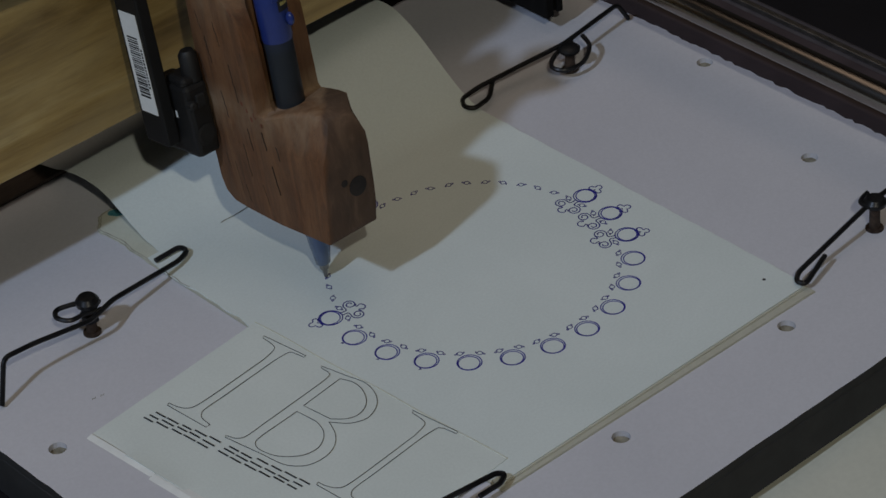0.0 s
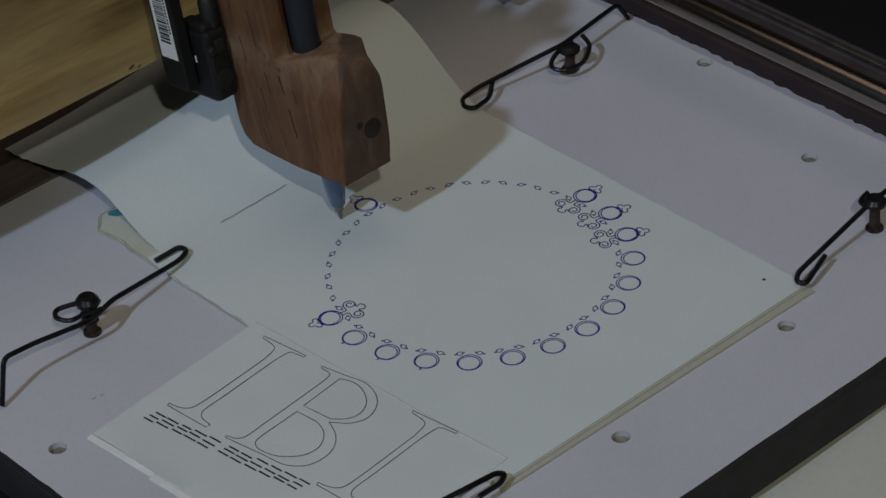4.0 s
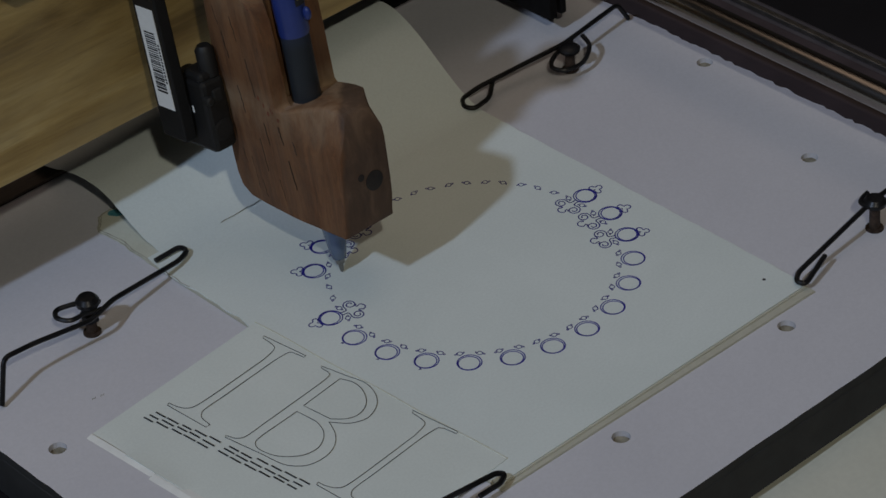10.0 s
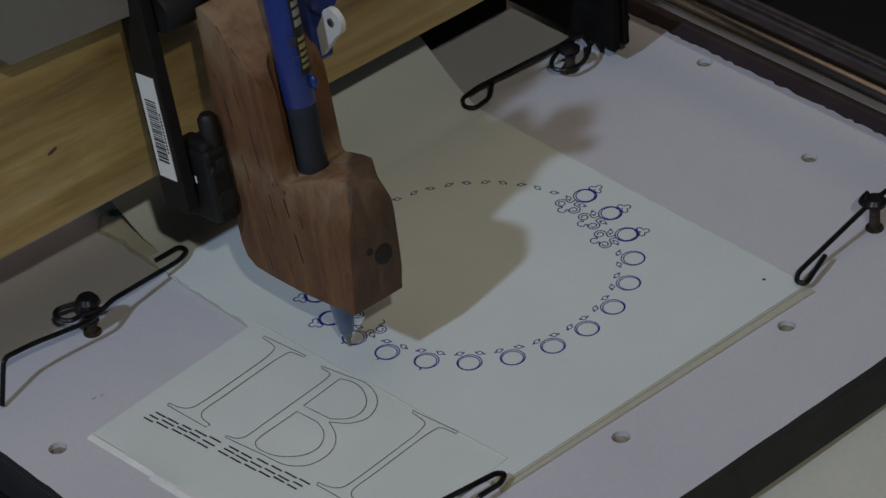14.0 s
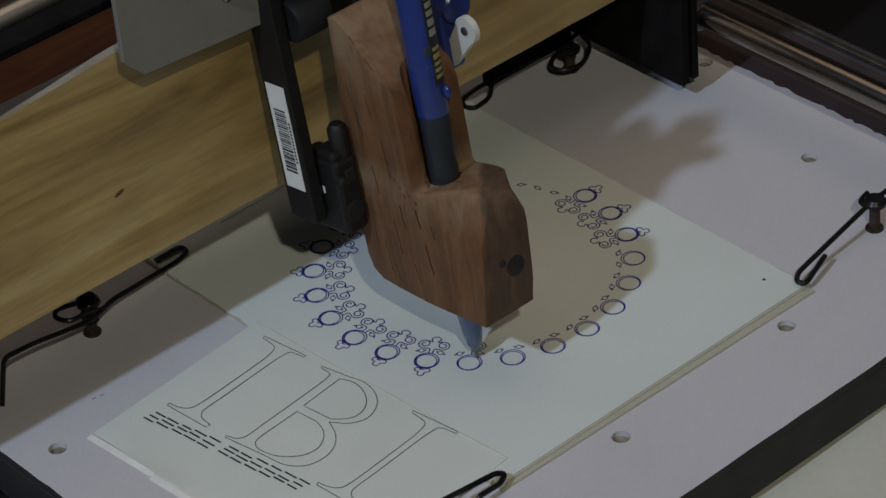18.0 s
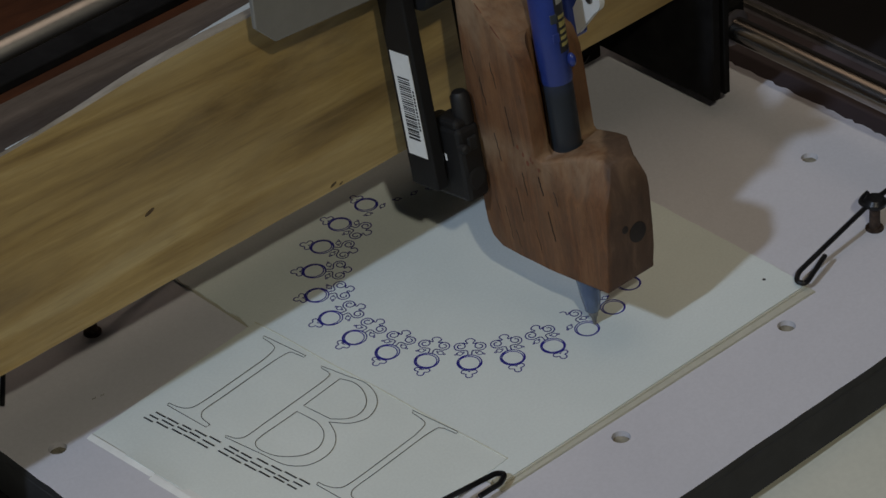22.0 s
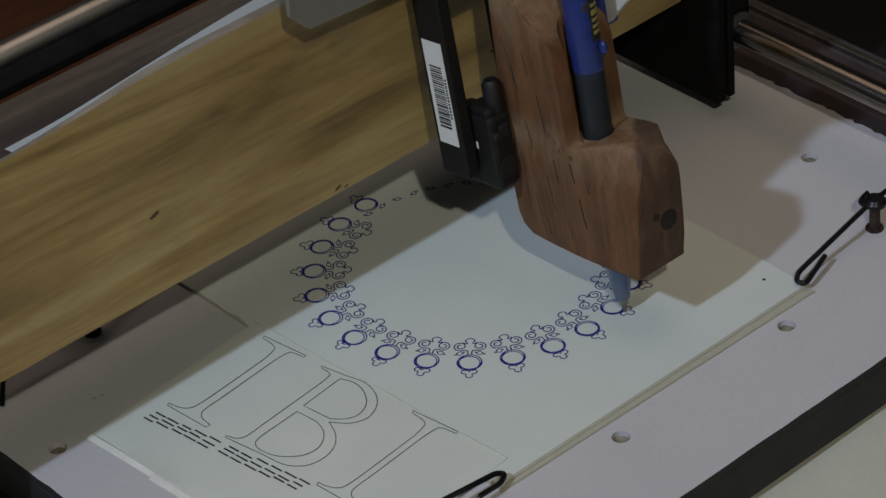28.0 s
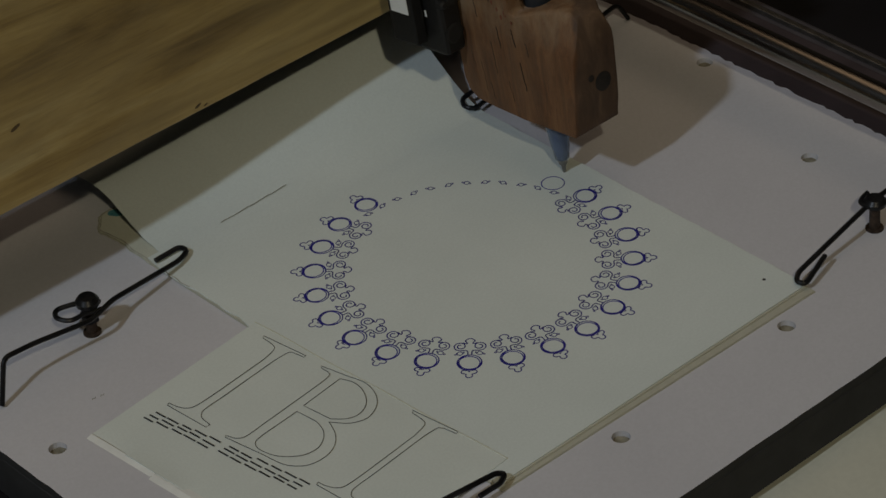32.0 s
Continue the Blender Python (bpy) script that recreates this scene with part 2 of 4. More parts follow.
def join(bm, own):
    if bm is None:
        return own
    me = bpy.data.meshes.new("joint")
    own.to_mesh(me)
    own.free()
    bm.from_mesh(me)
    bpy.data.meshes.remove(me)
    return bm


def lathe(profile, axis_from=(0, 0, 0), axis_to=(0, 0, 1), seg=20, bm=None):
    """Rings of (distance along the axis, radius) about the line between two points."""
    own = bmesh.new()
    a, b = Vector(axis_from), Vector(axis_to)
    q = (b - a).to_track_quat("Z", "Y")
    rings = []
    for d, r in profile:
        rings.append([own.verts.new(a + q @ Vector((r * math.cos(2 * math.pi * i / seg), r * math.sin(2 * math.pi * i / seg), d))) for i in range(seg)])
    for lo, hi in zip(rings, rings[1:]):
        for i in range(seg):
            own.faces.new((lo[i], lo[(i + 1) % seg], hi[(i + 1) % seg], hi[i]))
    own.faces.new(rings[0])
    own.faces.new(rings[-1])
    return join(bm, own)


def smooth_path(pts, per=5, closed=False):
    """Catmull-Rom through points."""
    p = [Vector(q) for q in pts]
    out, n = [], len(p)
    for i in range(n if closed else n - 1):
        if closed:
            a, b, c, d = p[i - 1], p[i], p[(i + 1) % n], p[(i + 2) % n]
        else:
            a, b, c, d = p[max(i - 1, 0)], p[i], p[i + 1], p[min(i + 2, n - 1)]
        for k in range(per):
            t = k / per
            out.append(0.5 * (2 * b + (c - a) * t + (2 * a - 5 * b + 4 * c - d) * t * t + (3 * b - a - 3 * c + d) * t ** 3))
    if not closed:
        out.append(p[-1])
    return out


def bent(pts, r=0.03, per=5):
    """A line of straight runs with rounded bends."""
    p = [Vector(q) for q in pts]
    out = [p[0]]
    for a, b, c in zip(p, p[1:], p[2:]):
        u, v = a - b, c - b
        k = min(r, u.length * 0.48, v.length * 0.48)
        s, e = b + u.normalized() * k, b + v.normalized() * k
        for i in range(per + 1):
            t = i / per
            out.append(s * (1 - t) ** 2 + b * 2 * t * (1 - t) + e * t * t)
    out.append(p[-1])
    return out


def tube(pts, r, seg=8, bm=None):
    own = bmesh.new()
    pts = [Vector(p) for p in pts]
    rings, side = [], Vector((0.31, 0.17, 0.93))
    for i, p in enumerate(pts):
        d = (pts[min(i + 1, len(pts) - 1)] - pts[max(i - 1, 0)]).normalized()
        side = (side - d * side.dot(d)).normalized()
        up = d.cross(side)
        rings.append([own.verts.new(p + r * (side * math.cos(2 * math.pi * k / seg) + up * math.sin(2 * math.pi * k / seg))) for k in range(seg)])
    for lo, hi in zip(rings, rings[1:]):
        for k in range(seg):
            own.faces.new((lo[k], lo[(k + 1) % seg], hi[(k + 1) % seg], hi[k]))
    own.faces.new(rings[0])
    own.faces.new(rings[-1])
    return join(bm, own)


def ribbon(pts, w, closed=False, bm=None, z=0.0, rise=0.0012):
    """A flat ink line of width w along points in the plane, with a low rim."""
    own = bmesh.new()
    p = [Vector((q[0], q[1])) for q in pts]
    n, rows = len(p), []
    for i in range(n):
        if closed:
            d = p[(i + 1) % n] - p[i - 1]
        else:
            d = p[min(i + 1, n - 1)] - p[max(i - 1, 0)]
        d = d.normalized() if d.length > 1e-9 else Vector((1, 0))
        s = Vector((-d.y, d.x)) * w / 2
        rows.append([own.verts.new((*(p[i] + s), z - 0.001)), own.verts.new((*(p[i] + s * 0.6), z + rise)), own.verts.new((*(p[i] - s * 0.6), z + rise)), own.verts.new((*(p[i] - s), z - 0.001))])
    last = n if closed else n - 1
    for i in range(last):
        a, b = rows[i], rows[(i + 1) % n]
        for k in range(3):
            own.faces.new((a[k], a[k + 1], b[k + 1], b[k]))
    return join(bm, own)


def prism(outline, depth, axis=0):
    """An outline of (y, z) drawn out along x over depth = (x0, x1)."""
    own = bmesh.new()
    a = [own.verts.new((depth[0], y, z)) for y, z in outline]
    b = [own.verts.new((depth[1], y, z)) for y, z in outline]
    n = len(a)
    for i in range(n):
        own.faces.new((a[i], a[(i + 1) % n], b[(i + 1) % n], b[i]))
    own.faces.new(a)
    own.faces.new(b)
    return own


# ---- the room and the table ----
def room():
    def slab(name, label, x0, x1, y0, y1, z0, z1):
        tagged(part(name, box(x0 / S, x1 / S, y0 / S, y1 / S, z0 / S, z1 / S), PLASTER), label, "wall", kind="structure")
    slab("floor", "dull plaster-coloured floor of the room", -3.2, 3.2, -3.2, 3.2, -0.95, -0.85)
    slab("ceiling", "plain ceiling of the room", -3.2, 3.2, -3.2, 3.2, 2.9, 3.0)
    slab("wall_north", "plain wall behind the table", -3.2, 3.2, 3.2, 3.3, -0.85, 2.9)
    slab("wall_south", "plain wall opposite the table", -3.2, 3.2, -3.3, -3.2, -0.85, 2.9)
    slab("wall_west", "plain wall of the room", -3.3, -3.2, -3.2, 3.2, -0.85, 2.9)
    slab("wall_east", "plain wall of the room", 3.2, 3.3, -3.2, 3.2, -0.85, 2.9)


def work_table():
    t = root("work_table", (0, 0, -13.9), "dark table top under the drawing machine", "table")
    part("tabletop", box(-9, 9, -7, 9, 13.1, 13.46, 0.05), TABLE, t)
    for x in (-8.4, 8.4):
        for y in (-6.4, 8.4):
            part("leg", box(x - 0.4, x + 0.4, y - 0.4, y + 0.4, 0.2, 13.1, 0.03), TABLE, t)


def pale_sheet():
    bm = bmesh.new()
    nx, ny = 60, 24
    grid = [[bm.verts.new((-7 + 12 * i / nx, -6.5 + 4.3 * j / ny, -0.425 + 0.012 * noise.noise(Vector((i * 0.21, j * 0.3, 3))))) for j in range(ny + 1)] for i in range(nx + 1)]
    for i in range(nx):
        for j in range(ny):
            bm.faces.new((grid[i][j], grid[i + 1][j], grid[i + 1][j + 1], grid[i][j + 1]))
    top = bm.faces[:]
    low = bmesh.ops.extrude_face_region(bm, geom=top)
    for v in low["geom"]:
        if isinstance(v, bmesh.types.BMVert):
            v.co.z -= 0.012
    ob = part("table_sheet", bm, CLOTH, smooth=True)
    tagged(ob, "pale greenish-white sheet lying on the table before the bed", "sheet")
    bm = bmesh.new()
    box(-7, -3.6, -2.3, 4.0, -0.437, -0.42, 0.004, 1, bm)
    tagged(part("table_sheet", bm, CLOTH), "pale greenish-white sheet lying on the table beside the bed", "sheet")


# ---- the bed ----
HOLES = ((2.726, 0.618), (2.335, -0.695), (0.896, -1.807), (-0.529, -1.822), (-2.848, 0.534))


def plotter_bed():
    bed = root("plotter_bed", (-0.023, -0.034, -0.39), "white laminated board with a black edge and screw holes", "board")
    part("base_board", box(-3.10, 2.86, -2.45, 3.86, 0.0, 0.30, 0.01), BED_DARK, bed, "black board core")
    # the white face, with ragged right-hand edge and real holes
    bm = bmesh.new()
    rnd = random.Random(5)
    rim = [(-3.095, -2.445)]
    rim += [(-3.095 + 5.95 * i / 40, -2.445 + rnd.uniform(-0.002, 0.003)) for i in range(1, 40)]
    rim += [(2.85 + rnd.uniform(-0.016, 0.006), -2.445 + 6.28 * i / 150) for i in range(151)]
    rim += [(-3.095, 3.835)]
    rim += [(-3.095 + rnd.uniform(-0.004, 0.006), 3.835 - 6.28 * i / 60) for i in range(1, 60)]
    loops = [rim] + [[(x + 0.056 * math.cos(a * math.pi / 9), y + 0.056 * math.sin(a * math.pi / 9)) for a in range(18)] for x, y in HOLES]
    edges = []
    for lp in loops:
        vs = [bm.verts.new((x, y, 0.36)) for x, y in lp]
        edges += [bm.edges.new((vs[i], vs[(i + 1) % len(vs)])) for i in range(len(vs))]
    bmesh.ops.triangle_fill(bm, edges=edges, use_beauty=True)
    ext = bmesh.ops.extrude_face_region(bm, geom=bm.faces[:])
    for v in ext["geom"]:
        if isinstance(v, bmesh.types.BMVert):
            v.co.z = 0.30
    face = part("white_face", bm, LAMINATE, bed, "white laminate face")
    face.data.materials.append(BED_DARK)
    for f in face.data.polygons:
        if abs(f.normal.z) < 0.5 and (f.center.x > 2.79 * S or f.center.x < -3.05 * S or f.center.y < -2.4 * S):
            f.material_index = 1
    for x, y in HOLES:
        bm = lathe([(0.302, 0.0555), (0.322, 0.0555), (0.328, 0.048), (0.318, 0.030), (0.316, 0.006)], (x, y, 0), (x, y, 1), 16)
        for v in bm.verts:
            v.co.z += 0.006 * noise.noise(Vector((v.co.x * 30, v.co.y * 30, 1)))
        part("hole_filler", bm, HOLE, bed, "dusty grey filler in a screw hole", True)
    for dx, dy in ((0, 0), (0.055, -0.012)):
        p = smooth_path([(-2.43 + dx + 0.010 * k, 0.755 + dy + (0.006 if k % 2 else -0.004), 0) for k in range(4)], 4)
        part("pencil_mark", ribbon(p, 0.0055, z=0.3605, rise=0.001), PENCIL, bed)


# ---- the paper ----
RING_TURN, RING_STEP = 91.0, 15.0
INK_W = 0.0088


def ease(t):
    t = min(1.0, max(0.0, t))
    return t * t * (3 - 2 * t)


def curl(x, y):
    """Height of the turned page behind the fold: steep on its right, slow on its left."""
    right = 0.47 * ease((y - 1.22) / 0.95) - 0.30 * ease((y - 2.2) / 1.4)
    left = 0.222 * ease((y - 1.60) / 0.68) - 0.185 * ease((y - 2.25) / 1.0)
    k = ease((x + 1.25) / 2.5)
    return left + (right - left) * k


def booklet():
    b = root("booklet", (0, 0, 0), "open booklet of white paper with a half-drawn blue ring pattern", "booklet")
    rnd = random.Random(8)
    # the flat half: a block of pages, worn along its left edge
    bm = bmesh.new()
    left = [(-1.352 + rnd.uniform(-0.010, 0.010) - 0.02 * max(0, math.sin(i * 0.7)) * (i > 18), -1.672 + 3.272 * i / 32) for i in range(33)]
    right = [(1.245 - 0.0 * i + rnd.uniform(-0.004, 0.004), -1.672 + 3.272 * i / 32) for i in range(33)]
    rows = []
    for (xl, y), (xr, _) in zip(left, right):
        rows.append([bm.verts.new((xl + (xr - xl) * k / 12, y, 0.0)) for k in range(13)])
    for a, c in zip(rows, rows[1:]):
        for k in range(12):
            bm.faces.new((a[k], a[k + 1], c[k + 1], c[k]))
    ext = bmesh.ops.extrude_face_region(bm, geom=bm.faces[:])
    for v in ext["geom"]:
        if isinstance(v, bmesh.types.BMVert):
            v.co.z = -0.009
    page = part("page", bm, PAPER, b, "white page")
    # the lower pages, each a little out of line
    for k in range(5):
        z = -0.009 - 0.0042 * k
        # the wide grey strip puts the block's shaded side into its colour
        dx, dy = rnd.uniform(-0.012, 0.006), (-0.003, -0.006, -0.058, -0.060, -0.062)[k]
        bm = box(-1.352 + dx - 0.012 * (k == 3), 1.240 + dx, -1.680 + dy, 1.6, z - 0.0040, z - 0.0003)
        for v in bm.verts:
            if v.co.y < -1 and k > 1:
                v.co.y += 0.010 * (1.24 - v.co.x)
        part("lower_page", bm, PAPER_EDGE, b, "grey-cream page edge, the block's shade in its colour")
    # the turned half, lifting from the fold
    bm = bmesh.new()
    nx, ny = 24, 40
    grid = []
    for j in range(ny + 1):
        y = 1.20 + 2.08 * j / ny
        grid.append([bm.verts.new((-1.25 + 2.495 * i / nx + (0.006 * rnd.uniform(-1, 1) if i == 0 else 0), y, curl(-1.25 + 2.52 * i / nx, y) - 0.0015 + 0.0037 * min(1, j / 4) + 0.004 * min(1, j / 8) * noise.noise(Vector((i * 0.3, j * 0.3, 0))))) for i in range(nx + 1)])
    for j in range(ny):
        for i in range(nx):
            bm.faces.new((grid[j][i], grid[j][i + 1], grid[j + 1][i + 1], grid[j + 1][i]))
    ext = bmesh.ops.extrude_face_region(bm, geom=bm.faces[:])
    for v in ext["geom"]:
        if isinstance(v, bmesh.types.BMVert):
            v.co.z -= 0.0020
    part("turned_page", bm, PAPER, b, "lifted cream page", True)
    # torn layers under it, with grimy edges
    for k in range(2):
        bm = bmesh.new()
        z = -0.010 - 0.006 * k
        way = smooth_path([(-1.342, 1.50, 0), (-1.353, 1.716, 0), (-1.336, 1.90, 0), (-1.361, 2.079, 0), (-1.30, 2.16, 0), (-1.251, 2.213, 0), (-1.15, 2.225, 0)], 5)
        edge = [(p.x - 0.012 * k + rnd.uniform(-0.006, 0.006), p.y + 0.01 * k + rnd.uniform(-0.004, 0.004)) for p in way]
        f = bm.faces.new([bm.verts.new((x, y, z)) for x, y in edge + [(-0.9, 2.22), (-0.9, 1.5)]])
        ext = bmesh.ops.extrude_face_region(bm, geom=[f])
        for v in ext["geom"]:
            if isinstance(v, bmesh.types.BMVert):
                v.co.z -= 0.005
        torn = part("torn_page", bm, PAPER_OLD, b, "torn greenish page corner")
        part("torn_edge", ribbon([(x + 0.006, y) for x, y in edge[2:]], 0.009, z=z + 0.0015), GRIME, torn, "grimy torn edge")
    fray = smooth_path([(-1.350, 1.42, 0), (-1.366, 1.36, 0), (-1.360, 1.29, 0), (-1.370, 1.22, 0), (-1.360, 1.15, 0)], 4)
    part("frayed_edge", ribbon(fray, 0.007, z=0.002), GRIME, page, "frayed grey edge")
    blot = [(-1.170 + 0.042 * (1 + 0.25 * math.sin(3 * a)) * math.cos(a), 2.165 + 0.050 * (1 + 0.2 * math.cos(2 * a + 1)) * math.sin(a)) for a in [i * math.pi / 10 for i in range(20)]]
    bm = bmesh.new()
    bm.faces.new([bm.verts.new((x, y, -0.007)) for x, y in blot])
    ext = bmesh.ops.extrude_face_region(bm, geom=bm.faces[:])
    for v in ext["geom"]:
        if isinstance(v, bmesh.types.BMVert):
            v.co.z -= 0.003
    part("teal_stain", bm, TEAL, b, "teal smear")
    bm = ribbon([(-0.80 + 0.054 * i, 1.530 - 0.0017 * i + 0.003 * math.sin(i * 2.1)) for i in range(11)], 0.0045)
    for v in bm.verts:
        v.co.z += (curl(v.co.x / S, v.co.y / S) + 0.010) * S if max(abs(v.co.x), abs(v.co.y)) < 0.3 else curl(v.co.x, v.co.y) + 0.010
    part("fold_line", bm, PENCIL, page)
    part("ink_dot", lathe([(0, 0.012), (0.002, 0.009)], (1.10, -1.448, 0), (1.10, -1.448, 1), 10), INK_BLACK, page)
    return page


def arc(cx, cy, r0, r1, a0, a1, n=16):
    return [(cx + (r0 + (r1 - r0) * i / n) * math.cos(radians(a0 + (a1 - a0) * i / n)), cy + (r0 + (r1 - r0) * i / n) * math.sin(radians(a0 + (a1 - a0) * i / n))) for i in range(n + 1)]


def motif_meshes(page):
    """The strokes of one motif; x points outwards along the ring's radius."""
    w = INK_W
    made = {}

    def stroke(key, name, *lines):
        bm = None
        for pts, closed in lines:
            bm = ribbon(pts, w * (1.05 if name == "ink_circle" else 0.85 if name == "ink_leaf" else 1.18), closed, bm)
        made[key] = part(name, bm, INK if name == "ink_circle" else INK_DARK)

    stroke("circle_a", "ink_circle", (arc(1, 0, 0.0748, 0.0748, 0, 180, 20), False))
    stroke("circle_b", "ink_circle", (arc(1, 0, 0.0748, 0.0748, 180, 360, 20), False))
    stroke("second", "ink_circle", (arc(1.006, -0.003, 0.0665, 0.0645, 20, 384, 36), False))
    stroke("third", "ink_circle", (arc(0.995, 0.004, 0.0695, 0.0675, -60, 310, 36), False))
    tre = [(1.074, -0.013), (1.078, -0.016)] + arc(1.091, -0.030, 0.0175, 0.0175, 185, 368, 10) + arc(1.127, 0, 0.0205, 0.0205, -125, 125, 12) + arc(1.091, 0.030, 0.0175, 0.0175, -8, 175, 10) + [(1.078, 0.016), (1.074, 0.013)]
    stroke("trefoil", "ink_trefoil", (tre, False), ([(1.080, -0.008), (1.092, 0.0), (1.080, 0.008)], False))
    stroke("tick", "ink_tick", ([(1.074, -0.012), (1.092, -0.020), (1.086, -0.004)], False))

    def half(s):
        stem = smooth_path([(0.926, s * 0.012, 0), (0.900, s * 0.0125, 0), (0.886, s * 0.015, 0), (0.880, s * 0.030, 0), (0.883, s * 0.058, 0)], 4)
        coil = arc(0.839, s * 0.058, 0.0430, 0.012, 0, s * 560, 40)
        head = smooth_path([(0.803, s * 0.044, 0), (0.812, s * 0.031, 0), (0.812, s * 0.018, 0), (0.802, s * 0.020, 0), (0.788, s * 0.029, 0), (0.774, s * 0.023, 0), (0.765, s * 0.009, 0), (0.763, 0, 0)], 4)
        return (stem, False), (coil, False), (head, False)

    stroke("scroll_a", "ink_scroll", *half(1))
    stroke("scroll_b", "ink_scroll", *half(-1))

    def leaf(s):
        almond = [(0.912, s * 0.041), (0.897, s * 0.051), (0.895, s * 0.067), (0.908, s * 0.077), (0.923, s * 0.072), (0.926, s * 0.055), (0.912, s * 0.041)]
        tip = [(0.905, s * 0.072), (0.911, s * 0.084), (0.919, s * 0.093), (0.924, s * 0.086), (0.916, s * 0.077)]
        root_tail = [(0.912, s * 0.044), (0.906, s * 0.036), (0.897, s * 0.035), (0.900, s * 0.043)]
        return (smooth_path([(*q, 0) for q in almond], 3), False), (smooth_path([(*q, 0) for q in tip], 3), False), (smooth_path([(*q, 0) for q in root_tail], 3), False)

    stroke("leaf_a", "ink_leaf", *leaf(1))
    stroke("leaf_b", "ink_leaf", *leaf(-1))
    for ob in made.values():
        ob.parent = page
    return made


# When each stroke is drawn; 0 means before the clip begins.
DRAWN = {
    0: dict(circle=0, trefoil=3.3), 1: dict(circle=4.2, trefoil=4.6, scroll=(5.0, 5.7)),
    2: dict(circle=6.3, trefoil=6.9, scroll=(7.4, 8.0)), 3: dict(circle=8.5, trefoil=9.4, scroll=(10.1, 10.4)),
    4: dict(circle=10.7, trefoil=12.8, scroll=(11.9, 12.4)), 5: dict(circle=0, trefoil=0, scroll=(0, 0)),
    6: dict(circle=0, tick=0, trefoil=15.0, scroll=(13.8, 14.6)), 7: dict(circle=0, tick=0, trefoil=16.1, scroll=(15.4, 15.8)),
    8: dict(circle=0, tick=0, trefoil=17.3, scroll=(16.5, 17.6)), 9: dict(circle=0, trefoil=18.3, scroll=(17.9, 18.6)),
    10: dict(circle=0, trefoil=19.6, scroll=(18.95, 19.8)), 11: dict(circle=0, trefoil=20.95, scroll=(20.6, 21.15)),
    12: dict(circle=0, trefoil=22.2, scroll=(21.9, 22.6)), 13: dict(circle=0, trefoil=23.6, scroll=(23.1, 24.1)),
    14: dict(circle=0, trefoil=25.1, scroll=(24.6, 25.3)), 15: dict(circle=0, trefoil=26.7, scroll=(26.0, 26.4)),
    16: dict(circle=0, trefoil=0, scroll=(0, 0)), 17: dict(circle=0, trefoil=0, scroll=(0, 0)),
    18: dict(circle=0, trefoil=0, scroll=(0, 0)), 19: dict(circle=31.7), 20: {}, 21: {}, 22: {}, 23: {},
}
INKED = []      # (stroke, turn, time)


def ring_pattern(page):
    made = motif_meshes(page)
    used = set()

    def put(key, k, t):
        turn = RING_TURN + RING_STEP * k
        if key in used:
            ob = like(made[key], made[key].name.split(".")[0], page, P(0, 0, 0, 0, 0, turn))
        else:
            ob = made[key]
            ob.matrix_basis = P(0, 0, 0, 0, 0, turn)
            used.add(key)
        if t > 0:
            INKED.append((ob, turn, t))

    late_leaves = {(3, "leaf_a"): 0.0, (3, "leaf_b"): 0.6, (2, "leaf_a"): 1.1, (2, "leaf_b"): 1.8, (1, "leaf_a"): 2.2, (1, "leaf_b"): 2.8}
    for k, strokes in DRAWN.items():
        for key in ("leaf_a", "leaf_b"):
            put(key, k, late_leaves.get((k, key), 0))
        if "circle" in strokes:
            t = strokes["circle"]
            put("circle_a", k, t)
            put("circle_b", k, t + 0.25 if t else 0)
            if k != 19:
                put("second", k, t + 0.3 if t else 0)
                put("third", k, strokes["trefoil"] + 0.1 if strokes["trefoil"] else 0)
        if "trefoil" in strokes:
            put("trefoil", k, strokes["trefoil"])
        if "tick" in strokes:
            put("tick", k, 0)
        if "scroll" in strokes:
            put("scroll_a", k, strokes["scroll"][0])
            put("scroll_b", k, strokes["scroll"][1])


